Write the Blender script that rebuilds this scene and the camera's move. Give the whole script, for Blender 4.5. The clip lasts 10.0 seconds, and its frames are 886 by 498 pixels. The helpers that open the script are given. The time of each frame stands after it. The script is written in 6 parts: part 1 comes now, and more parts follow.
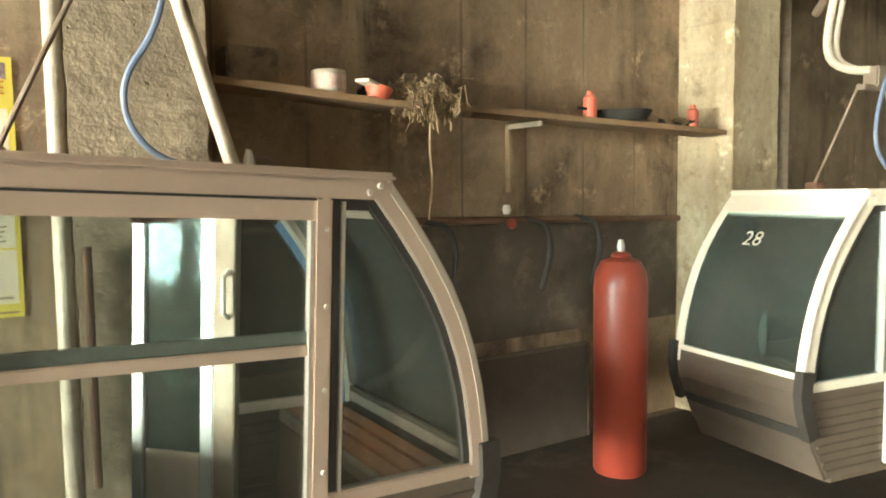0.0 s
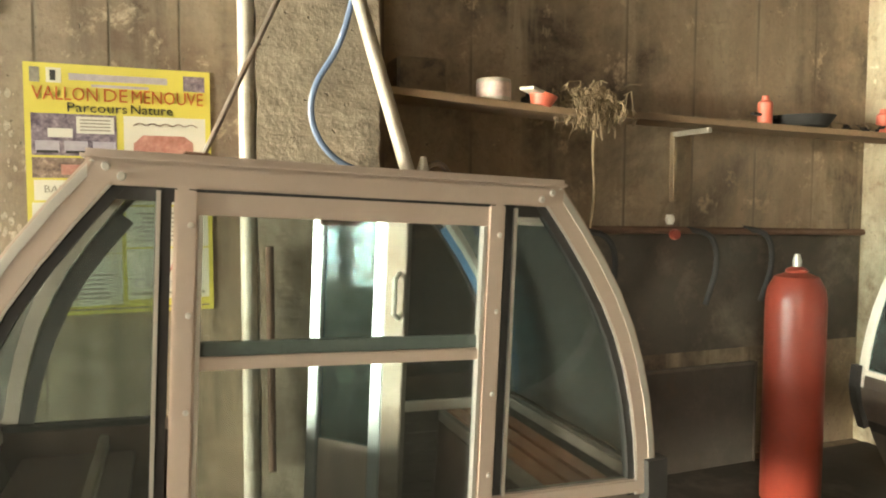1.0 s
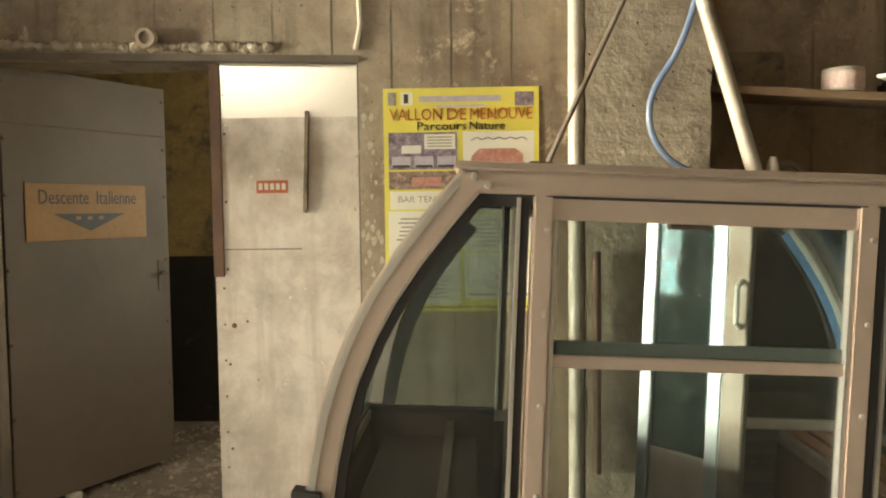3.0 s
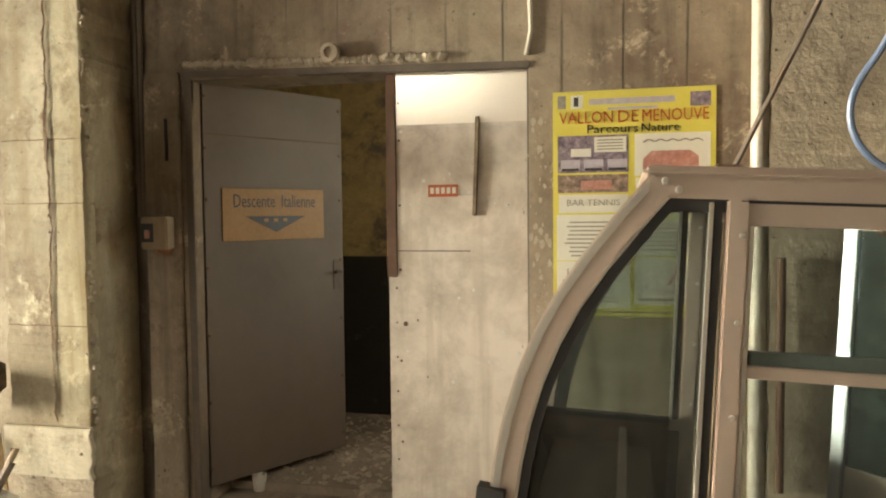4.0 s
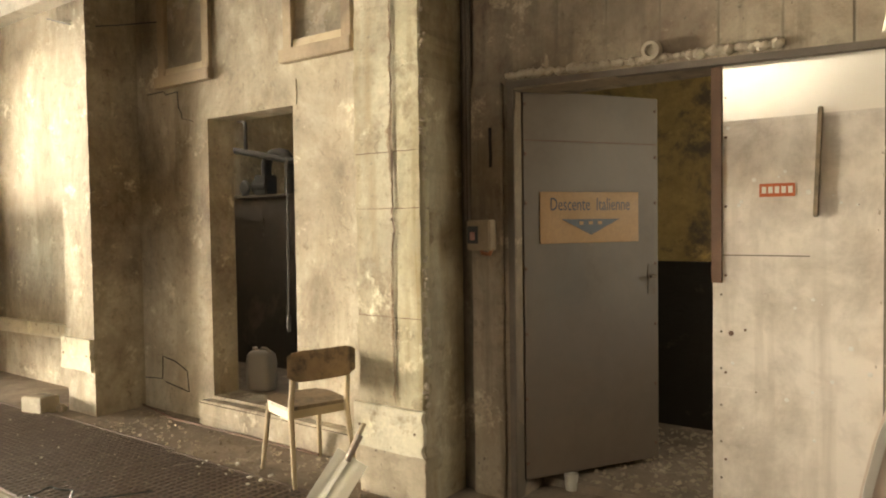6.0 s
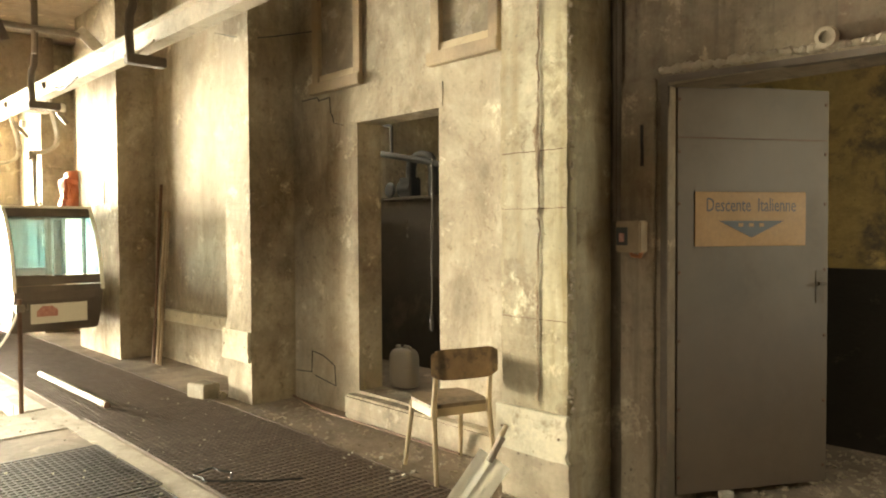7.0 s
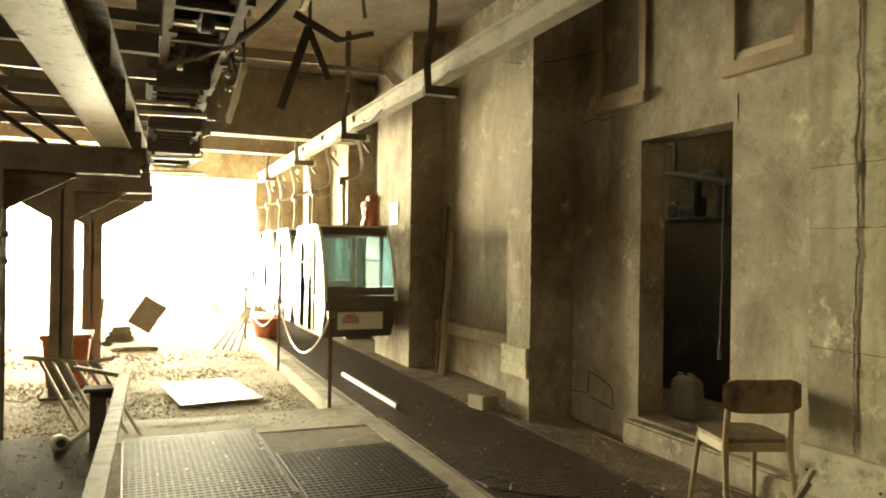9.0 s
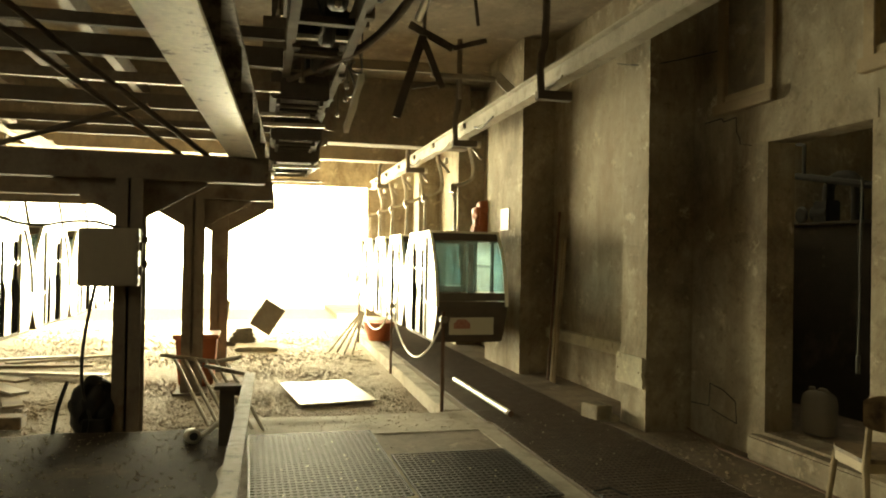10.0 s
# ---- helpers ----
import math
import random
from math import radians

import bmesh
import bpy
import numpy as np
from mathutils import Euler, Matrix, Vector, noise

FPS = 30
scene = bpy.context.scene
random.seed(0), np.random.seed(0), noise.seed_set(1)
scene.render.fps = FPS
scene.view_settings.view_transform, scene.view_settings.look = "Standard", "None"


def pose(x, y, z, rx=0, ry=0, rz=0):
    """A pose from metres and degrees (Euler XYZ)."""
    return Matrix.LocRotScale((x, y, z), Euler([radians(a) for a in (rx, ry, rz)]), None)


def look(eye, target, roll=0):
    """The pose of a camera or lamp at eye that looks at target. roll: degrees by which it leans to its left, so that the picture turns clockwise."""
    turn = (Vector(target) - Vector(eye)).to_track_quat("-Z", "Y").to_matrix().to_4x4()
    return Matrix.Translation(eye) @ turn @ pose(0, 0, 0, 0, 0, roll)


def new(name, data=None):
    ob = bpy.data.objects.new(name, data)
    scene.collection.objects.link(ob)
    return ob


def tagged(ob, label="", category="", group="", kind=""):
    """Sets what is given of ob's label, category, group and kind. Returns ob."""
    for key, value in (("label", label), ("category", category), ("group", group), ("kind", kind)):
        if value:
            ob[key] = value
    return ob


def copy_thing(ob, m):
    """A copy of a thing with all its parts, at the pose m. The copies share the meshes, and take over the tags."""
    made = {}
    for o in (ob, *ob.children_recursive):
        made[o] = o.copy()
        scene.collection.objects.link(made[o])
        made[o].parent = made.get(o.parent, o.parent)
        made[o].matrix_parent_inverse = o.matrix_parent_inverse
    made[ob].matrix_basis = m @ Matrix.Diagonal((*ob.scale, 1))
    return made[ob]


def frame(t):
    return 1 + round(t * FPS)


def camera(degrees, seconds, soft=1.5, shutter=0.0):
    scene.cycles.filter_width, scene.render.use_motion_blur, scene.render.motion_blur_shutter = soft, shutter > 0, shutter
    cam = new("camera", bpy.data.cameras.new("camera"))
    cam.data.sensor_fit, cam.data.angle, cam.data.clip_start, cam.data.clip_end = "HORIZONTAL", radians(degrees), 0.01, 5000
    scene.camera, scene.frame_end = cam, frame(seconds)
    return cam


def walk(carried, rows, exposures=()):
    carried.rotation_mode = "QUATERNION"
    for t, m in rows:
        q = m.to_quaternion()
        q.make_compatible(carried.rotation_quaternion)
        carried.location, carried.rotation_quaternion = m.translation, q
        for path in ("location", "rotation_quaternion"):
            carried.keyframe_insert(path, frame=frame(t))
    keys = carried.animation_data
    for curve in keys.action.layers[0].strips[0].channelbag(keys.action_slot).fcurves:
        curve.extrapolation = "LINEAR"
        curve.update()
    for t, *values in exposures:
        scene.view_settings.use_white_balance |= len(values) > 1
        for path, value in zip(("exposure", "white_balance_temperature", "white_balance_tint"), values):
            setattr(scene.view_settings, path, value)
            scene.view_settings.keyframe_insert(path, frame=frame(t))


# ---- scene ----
cam = camera(62.4, 10.0, soft=2.0)
PATH = [
    (0, (-0.046, 0.077, 1.699), (1.028, 1.757, 1.547), -0.7),
    (0.5, (-0.084, 0.102, 1.698), (0.82, 1.88, 1.565), -0.1),
    (1, (-0.117, 0.099, 1.697), (0.605, 1.959, 1.568), 0.1),
    (1.5, (-0.135, 0.093, 1.691), (0.427, 2.009, 1.573), -0.0),
    (2, (-0.185, 0.078, 1.691), (0.188, 2.039, 1.565), -0.1),
    (2.5, (-0.228, 0.082, 1.689), (-0.066, 2.072, 1.571), -0.2),
    (2.7, (-0.245, 0.082, 1.689), (-0.166, 2.077, 1.579), -0.5),
    (3.8, (-0.32, 0.055, 1.7), (-0.716, 2.012, 1.605), -0.5),
    (4, (-0.355, 0.03, 1.7), (-0.811, 1.975, 1.605), -0.6),
    (4.5, (-0.404, 0.015, 1.701), (-1.03, 1.912, 1.605), -0.7),
    (5, (-0.444, 0.011, 1.704), (-1.264, 1.833, 1.613), -1.0),
    (5.5, (-0.424, 0.038, 1.697), (-1.44, 1.759, 1.619), -1.4),
    (5.7, (-0.427, 0.019, 1.695), (-1.512, 1.697, 1.616), -1.1),
    (6.8, (-0.53, -0.036, 1.659), (-1.935, 1.387, 1.614), -0.5),
    (7, (-0.522, -0.019, 1.659), (-1.979, 1.35, 1.605), -0.3),
    (7.5, (-0.532, -0.047, 1.664), (-2.101, 1.193, 1.629), 0.0),
    (8, (-0.547, -0.072, 1.652), (-2.236, 1.0, 1.646), 0.5),
    (8.5, (-0.563, -0.091, 1.639), (-2.337, 0.831, 1.641), 0.7),
    (9, (-0.579, -0.109, 1.621), (-2.427, 0.655, 1.629), 0.8),
    (9.5, (-0.584, -0.129, 1.601), (-2.484, 0.495, 1.619), 1.0),
    (10, (-0.592, -0.165, 1.614), (-2.532, 0.323, 1.635), 1.0),
]
EXPOSURES = [(0.0, 2.32, 7150, 3), (1.0, 2.2, 7250, 4), (2.5, 1.88, 7500, 5), (4.5, 1.7, 7500, 10), (5.5, 1.74, 7600, 11), (7.0, 1.92, 7900, 4), (7.5, 1.76, 8000, 2), (8.0, 1.2, 8400, 0), (9.0, 0.52, 9300, -4), (10.0, -0.32, 10300, -7)]
walk(cam, [(t, look(eye, target, roll)) for t, eye, target, roll in PATH], EXPOSURES)

# ---- world and light ----
world = bpy.data.worlds.new("sky")
scene.world = world
world.use_nodes = True
wn = world.node_tree.nodes
sky = wn.new("ShaderNodeTexSky")
sky.sky_type = "NISHITA"
sky.sun_disc = False
sky.sun_elevation, sky.sun_rotation = radians(28), radians(259)
world.node_tree.links.new(sky.outputs[0], wn["Background"].inputs[0])
wn["Background"].inputs[1].default_value = 0.15

sun = new("sun", bpy.data.lights.new("sun", "SUN"))
sun.data.energy, sun.data.angle, sun.data.color = 5.0, radians(0.6), (1.0, 0.95, 0.86)
sun.matrix_world = look((-40, -8, 22), (0, 0, 0))

# daylight coming in at the open west end and the high south window, and added fill lamps for the two back rooms
for where, to, w, h, power in (((-20.6, -1.65, 1.55), (0, -0.6, 2.5), 8.4, 2.8, 5500.0), ((-4.6, -6.2, 3.86), (-2.6, 3, 2.1), 2.7, 1.05, 86.0), ((-7.6, 4.45, 3.5), (-5.5, 5.6, 1.8), 1.0, 1.1, 17.0), ((0.2, 5.0, 2.0), (-2.5, 5.2, 1.5), 1.0, 1.3, 8.0)):
    lamp = new("sky_and_fill", bpy.data.lights.new("sky_and_fill", "AREA"))
    lamp.data.shape, lamp.data.size, lamp.data.size_y, lamp.data.energy = "RECTANGLE", w, h, power
    lamp.data.color = (1.0, 0.98, 0.9)
    lamp.matrix_world = look(where, to)

# ---- materials ----
def nodes_of(name):
    m = bpy.data.materials.new(name)
    m.use_nodes = True
    return m, m.node_tree.nodes, m.node_tree.links, m.node_tree.nodes["Principled BSDF"]


def noise_node(n, l, vec, scale, detail=5.0, rough=0.6, dist=0.0):
    t = n.new("ShaderNodeTexNoise")
    t.inputs["Scale"].default_value, t.inputs["Detail"].default_value = scale, detail
    t.inputs["Roughness"].default_value, t.inputs["Distortion"].default_value = rough, dist
    l.new(vec, t.inputs["Vector"])
    return t.outputs["Fac"]


def ramp(n, l, fac, a, b):
    r = n.new("ShaderNodeMapRange")
    r.inputs["From Min"].default_value, r.inputs["From Max"].default_value = a, b
    l.new(fac, r.inputs["Value"])
    return r.outputs["Result"]


def mixed(n, l, fac, a, b, kind="MIX"):
    x = n.new("ShaderNodeMix")
    x.data_type, x.blend_type = "RGBA", kind
    for v, s in ((fac, x.inputs[0]), (a, x.inputs[6]), (b, x.inputs[7])):
        if isinstance(v, (int, float)):
            s.default_value = v
        elif isinstance(v, tuple):
            s.default_value = (*v, 1)
        else:
            l.new(v, s)
    return x.outputs[2]


def coords(n, l, stretch=(1, 1, 1)):
    g = n.new("ShaderNodeNewGeometry")
    m = n.new("ShaderNodeMapping")
    m.inputs["Scale"].default_value = stretch
    l.new(g.outputs["Position"], m.inputs["Vector"])
    return m.outputs["Vector"]


def surface(name, a, b, rough=0.7, metal=0.0, scale=2.0, fine=30.0, bump=0.25, stain=None, stain_scale=0.8, stain_amount=(0.5, 0.72),
            streak=None, seams=0.0, depth=0.01, rough_var=0.15, speck=0.72, pits=0.0, grime=0.0):
    """Two tones mixed by coarse noise, a fine grain, stains, runs down the wall and board joints."""
    m, n, l, p = nodes_of(name)
    v = coords(n, l)
    coarse = noise_node(n, l, v, scale, 6, 0.65, 0.1)
    grain = noise_node(n, l, v, fine, 4, 0.7)
    c = mixed(n, l, ramp(n, l, coarse, 0.3, 0.7), a, b)
    c = mixed(n, l, ramp(n, l, grain, 0.35, 0.75), c, tuple(k * speck for k in a))
    if stain:
        s = noise_node(n, l, v, stain_scale, 8, 0.68, 0.2)
        c = mixed(n, l, ramp(n, l, s, *stain_amount), c, stain)
    if streak:
        s = noise_node(n, l, coords(n, l, (7, 7, 0.5)), 1.0, 5, 0.6)
        c = mixed(n, l, ramp(n, l, s, 0.5, 0.72), c, streak)
    if grime:
        g = noise_node(n, l, coords(n, l, (1.0, 1.0, 0.55)), 1.15, 9, 0.72, 0.5)
        c = mixed(n, l, ramp(n, l, g, 0.42, 0.66), c, mixed(n, l, grime, c, (0.34, 0.27, 0.21), "MULTIPLY"))
        g = noise_node(n, l, v, 11.0, 7, 0.75, 0.3)
        c = mixed(n, l, ramp(n, l, g, 0.55, 0.68), c, mixed(n, l, grime, c, (0.5, 0.43, 0.36), "MULTIPLY"))
    height = mixed(n, l, 0.5, coarse, grain)
    if pits:
        blot = noise_node(n, l, v, 5.5, 6, 0.7, 0.15)
        c = mixed(n, l, ramp(n, l, blot, 0.48, 0.78), c, tuple(k * 0.55 for k in a))
        worn = noise_node(n, l, v, 3.1, 8, 0.75, 0.2)
        c = mixed(n, l, ramp(n, l, worn, 0.58, 0.70), c, tuple(min(0.8, k * 1.3) for k in a))
        pit = ramp(n, l, noise_node(n, l, v, 26.0, 3, 0.6), 0.68, 0.74)
        c = mixed(n, l, pit, c, tuple(k * (1 - pits) for k in a))
        height = mixed(n, l, pit, height, (0, 0, 0))
    if seams:
        w = n.new("ShaderNodeTexWave")
        w.wave_type, w.bands_direction, w.wave_profile = "BANDS", "X", "SAW"
        w.inputs["Scale"].default_value, w.inputs["Distortion"].default_value = seams, 0.25
        w.inputs["Detail Scale"].default_value = 0.4
        l.new(v, w.inputs["Vector"])
        line = ramp(n, l, w.outputs["Fac"], 0.955, 0.985)
        patch = ramp(n, l, noise_node(n, l, v, 1.3, 2), 0.36, 0.56)
        both = n.new("ShaderNodeMath")
        both.operation = "MULTIPLY"
        l.new(line, both.inputs[0]), l.new(patch, both.inputs[1])
        c = mixed(n, l, both.outputs[0], c, tuple(k * 0.35 for k in a))
        height = mixed(n, l, both.outputs[0], height, (0, 0, 0))
    l.new(c, p.inputs["Base Color"])
    p.inputs["Metallic"].default_value = metal
    r = n.new("ShaderNodeMapRange")
    r.inputs["To Min"].default_value, r.inputs["To Max"].default_value = max(0.02, rough - rough_var), min(1, rough + rough_var)
    l.new(coarse, r.inputs["Value"]), l.new(r.outputs["Result"], p.inputs["Roughness"])
    bm_ = n.new("ShaderNodeBump")
    bm_.inputs["Strength"].default_value, bm_.inputs["Distance"].default_value = bump, depth
    l.new(height, bm_.inputs["Height"]), l.new(bm_.outputs[0], p.inputs["Normal"])
    return m


def glass(name, tint, gloss=0.03, ior=1.5, dust=0.022):
    m, n, l, p = nodes_of(name)
    n.remove(p)
    out = n["Material Output"]
    tr, gl, fr, mx = n.new("ShaderNodeBsdfTransparent"), n.new("ShaderNodeBsdfGlossy"), n.new("ShaderNodeFresnel"), n.new("ShaderNodeMixShader")
    smear = noise_node(n, l, coords(n, l, (4, 4, 0.8)), 2.0, 5)
    c = mixed(n, l, ramp(n, l, smear, 0.35, 0.8), tint, tuple(k * 0.82 for k in tint))
    l.new(c, tr.inputs[0])
    gl.inputs["Roughness"].default_value = gloss
    fr.inputs["IOR"].default_value = ior
    l.new(fr.outputs[0], mx.inputs[0]), l.new(tr.outputs[0], mx.inputs[1]), l.new(gl.outputs[0], mx.inputs[2])
    df, veil = n.new("ShaderNodeBsdfDiffuse"), n.new("ShaderNodeMixShader")
    df.inputs["Color"].default_value = (0.62, 0.62, 0.56, 1)
    d = n.new("ShaderNodeMapRange")
    d.inputs["To Min"].default_value, d.inputs["To Max"].default_value = dust * 0.4, dust * 1.7
    l.new(smear, d.inputs["Value"]), l.new(d.outputs["Result"], veil.inputs[0])
    l.new(mx.outputs[0], veil.inputs[1]), l.new(df.outputs[0], veil.inputs[2])
    l.new(veil.outputs[0], out.inputs["Surface"])
    return m


CONC = surface("board_marked_concrete", (0.42, 0.345, 0.25), (0.30, 0.24, 0.17), 0.9, stain=(0.12, 0.066, 0.045), stain_amount=(0.46, 0.7), streak=(0.13, 0.10, 0.07), seams=1.05, bump=0.5, pits=0.7, grime=0.7)
CONC_DARK = surface("sooty_concrete", (0.28, 0.23, 0.165), (0.18, 0.145, 0.105), 0.9, stain=(0.05, 0.04, 0.03), stain_amount=(0.42, 0.68), streak=(0.07, 0.055, 0.04), bump=0.5, pits=0.7)
SHELF_WALL = surface("damp_stained_concrete", (0.40, 0.295, 0.195), (0.29, 0.21, 0.138), 0.85, stain=(0.055, 0.04, 0.028), stain_amount=(0.47, 0.62), stain_scale=0.75, streak=(0.36, 0.28, 0.19), seams=0.62, bump=0.45, pits=0.6, grime=0.5)
PLASTER = surface("old_plaster", (0.50, 0.43, 0.32), (0.40, 0.34, 0.25), 0.9, stain=(0.20, 0.155, 0.11), stain_amount=(0.47, 0.72), stain_scale=1.3, streak=(0.33, 0.27, 0.19), bump=0.4, scale=1.4, pits=0.5, grime=0.9)
PAINTED = surface("flaking_cream_paint", (0.54, 0.48, 0.345), (0.43, 0.375, 0.26), 0.85, stain=(0.25, 0.19, 0.125), stain_amount=(0.56, 0.66), stain_scale=2.4, streak=(0.36, 0.29, 0.18), bump=0.6, scale=2.5, pits=0.6, grime=0.8)
COAT = surface("crumbling_yellow_render", (0.60, 0.54, 0.38), (0.46, 0.40, 0.26), 0.95, stain=(0.20, 0.15, 0.09), stain_amount=(0.55, 0.7), stain_scale=4, streak=(0.30, 0.24, 0.12), bump=0.6, fine=34, depth=0.012, pits=0.7, grime=0.45)
ROUGH = surface("pitted_concrete", (0.44, 0.365, 0.265), (0.31, 0.255, 0.185), 0.95, stain=(0.12, 0.09, 0.065), stain_amount=(0.5, 0.7), stain_scale=2.2, bump=1.0, fine=18, depth=0.02, pits=0.75)
FLOOR = surface("dusty_concrete_floor", (0.35, 0.285, 0.22), (0.235, 0.19, 0.148), 0.85, stain=(0.13, 0.10, 0.075), stain_amount=(0.5, 0.72), stain_scale=1.1, bump=0.5, scale=1.5, pits=0.6, grime=0.6)
NEAR_BLACK = surface("blotched_near_black", (0.07, 0.055, 0.042), (0.035, 0.028, 0.022), 0.8, stain=(0.13, 0.105, 0.08), stain_amount=(0.55, 0.75), stain_scale=1.6, bump=0.5, scale=1.5)
PALE_SLAB = surface("pale_screed", (0.46, 0.40, 0.31), (0.34, 0.29, 0.22), 0.85, stain=(0.16, 0.13, 0.095), stain_amount=(0.55, 0.75), stain_scale=2.0, bump=0.5, pits=0.6)
GRAVEL = surface("brown_gravel", (0.40, 0.33, 0.25), (0.30, 0.245, 0.185), 0.95, stain=(0.42, 0.35, 0.265), stain_amount=(0.55, 0.75), stain_scale=9, bump=1.0, scale=14, fine=60, depth=0.03)
CEIL = surface("smoky_ceiling", (0.30, 0.245, 0.18), (0.21, 0.17, 0.125), 0.95, stain=(0.10, 0.05, 0.035), bump=0.4, pits=0.6, grime=0.4)
YELLOW_WALL = surface("peeling_ochre_paint", (0.50, 0.36, 0.14), (0.38, 0.27, 0.11), 0.85, stain=(0.13, 0.10, 0.07), stain_amount=(0.5, 0.62), stain_scale=3.0, bump=1.0, scale=3, depth=0.02, pits=0.6)
BLACK_DADO = surface("black_tar_paint", (0.035, 0.03, 0.025), (0.02, 0.018, 0.015), 0.5, stain=(0.12, 0.10, 0.08), stain_amount=(0.62, 0.75), stain_scale=4, bump=0.8)
SHEET = surface("dented_zinc_sheet", (0.80, 0.72, 0.63), (0.71, 0.63, 0.55), 0.3, metal=0.4, scale=1.6, fine=12, bump=0.1, stain=(0.36, 0.30, 0.24), stain_amount=(0.42, 0.72), stain_scale=2.6, streak=(0.50, 0.43, 0.36), depth=0.006, rough_var=0.06, speck=0.93, grime=0.18)
SOOT = surface("sooty_wall_band", (0.11, 0.088, 0.065), (0.05, 0.042, 0.034), 0.9, stain=(0.21, 0.165, 0.12), stain_amount=(0.5, 0.72), stain_scale=2.2, bump=0.5, pits=0.6)
SHEET_TOP = surface("shiny_zinc_sheet", (0.84, 0.77, 0.67), (0.77, 0.70, 0.60), 0.29, metal=0.6, scale=1.4, fine=9, bump=0.12, depth=0.006, rough_var=0.05, speck=0.95)
# stained and streaked, and darkened for the shade beside the pillar
CORNER_WALL = surface("shaded_streaked_concrete", (0.24, 0.195, 0.14), (0.15, 0.12, 0.088), 0.9, stain=(0.06, 0.048, 0.036), stain_amount=(0.42, 0.68), streak=(0.06, 0.048, 0.036), bump=0.5, pits=0.7, grime=0.6)
SHEET_DULL = surface("dull_grey_sheet", (0.145, 0.108, 0.076), (0.105, 0.078, 0.055), 0.6, metal=0.1, scale=1.4, fine=14, bump=0.25, stain=(0.11, 0.088, 0.066), stain_scale=1.7, streak=(0.12, 0.095, 0.07), speck=0.93)
ALU = surface("anodised_frame", (0.60, 0.49, 0.41), (0.53, 0.43, 0.36), 0.32, metal=0.5, scale=5, fine=60, bump=0.05, rough_var=0.06, speck=0.93)
ALU_WHITE = surface("cream_enamel", (0.78, 0.75, 0.66), (0.70, 0.67, 0.58), 0.35, metal=0.1, scale=5, fine=60, bump=0.05, rough_var=0.06, speck=0.93)
ALU_BRIGHT = surface("bright_aluminium", (0.75, 0.73, 0.68), (0.66, 0.63, 0.58), 0.3, metal=0.8, scale=6, fine=70, bump=0.05, rough_var=0.06, speck=0.93)
SASH = surface("grey_green_sash_edge", (0.10, 0.125, 0.11), (0.075, 0.095, 0.085), 0.35, scale=5, fine=60, bump=0.05)
LEAF_ALU = surface("pale_leaf_frame", (0.46, 0.49, 0.49), (0.40, 0.42, 0.42), 0.36, metal=0.6, scale=5, fine=60, bump=0.05, rough_var=0.06, speck=0.93)
PANEL = surface("ribbed_silver_panel", (0.135, 0.11, 0.089), (0.095, 0.078, 0.063), 0.55, metal=0.25, scale=4, fine=50, bump=0.1, speck=0.93)
RUBBER = surface("black_rubber", (0.03, 0.028, 0.025), (0.02, 0.018, 0.017), 0.65, scale=8, bump=0.2)
STEEL = surface("dark_oily_steel", (0.16, 0.128, 0.098), (0.10, 0.08, 0.062), 0.8, metal=0.1, scale=6, fine=40, bump=0.25, stain=(0.14, 0.085, 0.05), stain_amount=(0.55, 0.75), stain_scale=4)
SOOTY = surface("soot_black_steel", (0.095, 0.076, 0.06), (0.06, 0.048, 0.038), 0.9, scale=6, fine=40, bump=0.3, stain=(0.09, 0.06, 0.04), stain_amount=(0.58, 0.75), stain_scale=3)
STEEL_MID = surface("weathered_steel", (0.30, 0.25, 0.20), (0.21, 0.175, 0.14), 0.5, metal=0.5, scale=5, fine=40, bump=0.2, stain=(0.16, 0.10, 0.06), stain_scale=4)
RAILPAINT = surface("worn_white_rail_paint", (0.56, 0.51, 0.42), (0.43, 0.38, 0.30), 0.5, metal=0.1, scale=4, fine=30, bump=0.2, stain=(0.26, 0.20, 0.14), stain_scale=5)
COLUMN = surface("brown_column_paint", (0.23, 0.18, 0.135), (0.155, 0.122, 0.092), 0.75, scale=4, fine=35, bump=0.35, stain=(0.11, 0.07, 0.045), stain_amount=(0.52, 0.7), stain_scale=3)
BOARD = surface("pale_weathered_board", (0.66, 0.60, 0.45), (0.55, 0.49, 0.36), 0.8, scale=3, fine=30, bump=0.5, stain=(0.25, 0.18, 0.11), stain_amount=(0.58, 0.7), stain_scale=5, pits=0.5)
SHELF_WOOD = surface("brown_shelf_plank", (0.32, 0.21, 0.12), (0.22, 0.145, 0.085), 0.8, scale=3, fine=25, bump=0.4, stain=(0.09, 0.06, 0.04))
WORN_RAIL = surface("rusty_handrail_paint", (0.31, 0.26, 0.195), (0.18, 0.135, 0.094), 0.7, scale=7, fine=40, bump=0.5, stain=(0.09, 0.058, 0.038), stain_amount=(0.5, 0.62), stain_scale=9)
BEAMPAINT = surface("flaking_yellow_white_beam_paint", (0.82, 0.76, 0.60), (0.72, 0.66, 0.50), 0.4, scale=3, fine=25, bump=0.6, stain=(0.15, 0.10, 0.065), stain_amount=(0.58, 0.66), stain_scale=6)
EARTH = surface("trodden_dark_earth", (0.08, 0.06, 0.043), (0.042, 0.032, 0.024), 0.95, stain=(0.26, 0.205, 0.15), stain_amount=(0.57, 0.68), stain_scale=0.9, bump=0.9, scale=2.2, fine=45, depth=0.02, pits=0.6, grime=0.7)
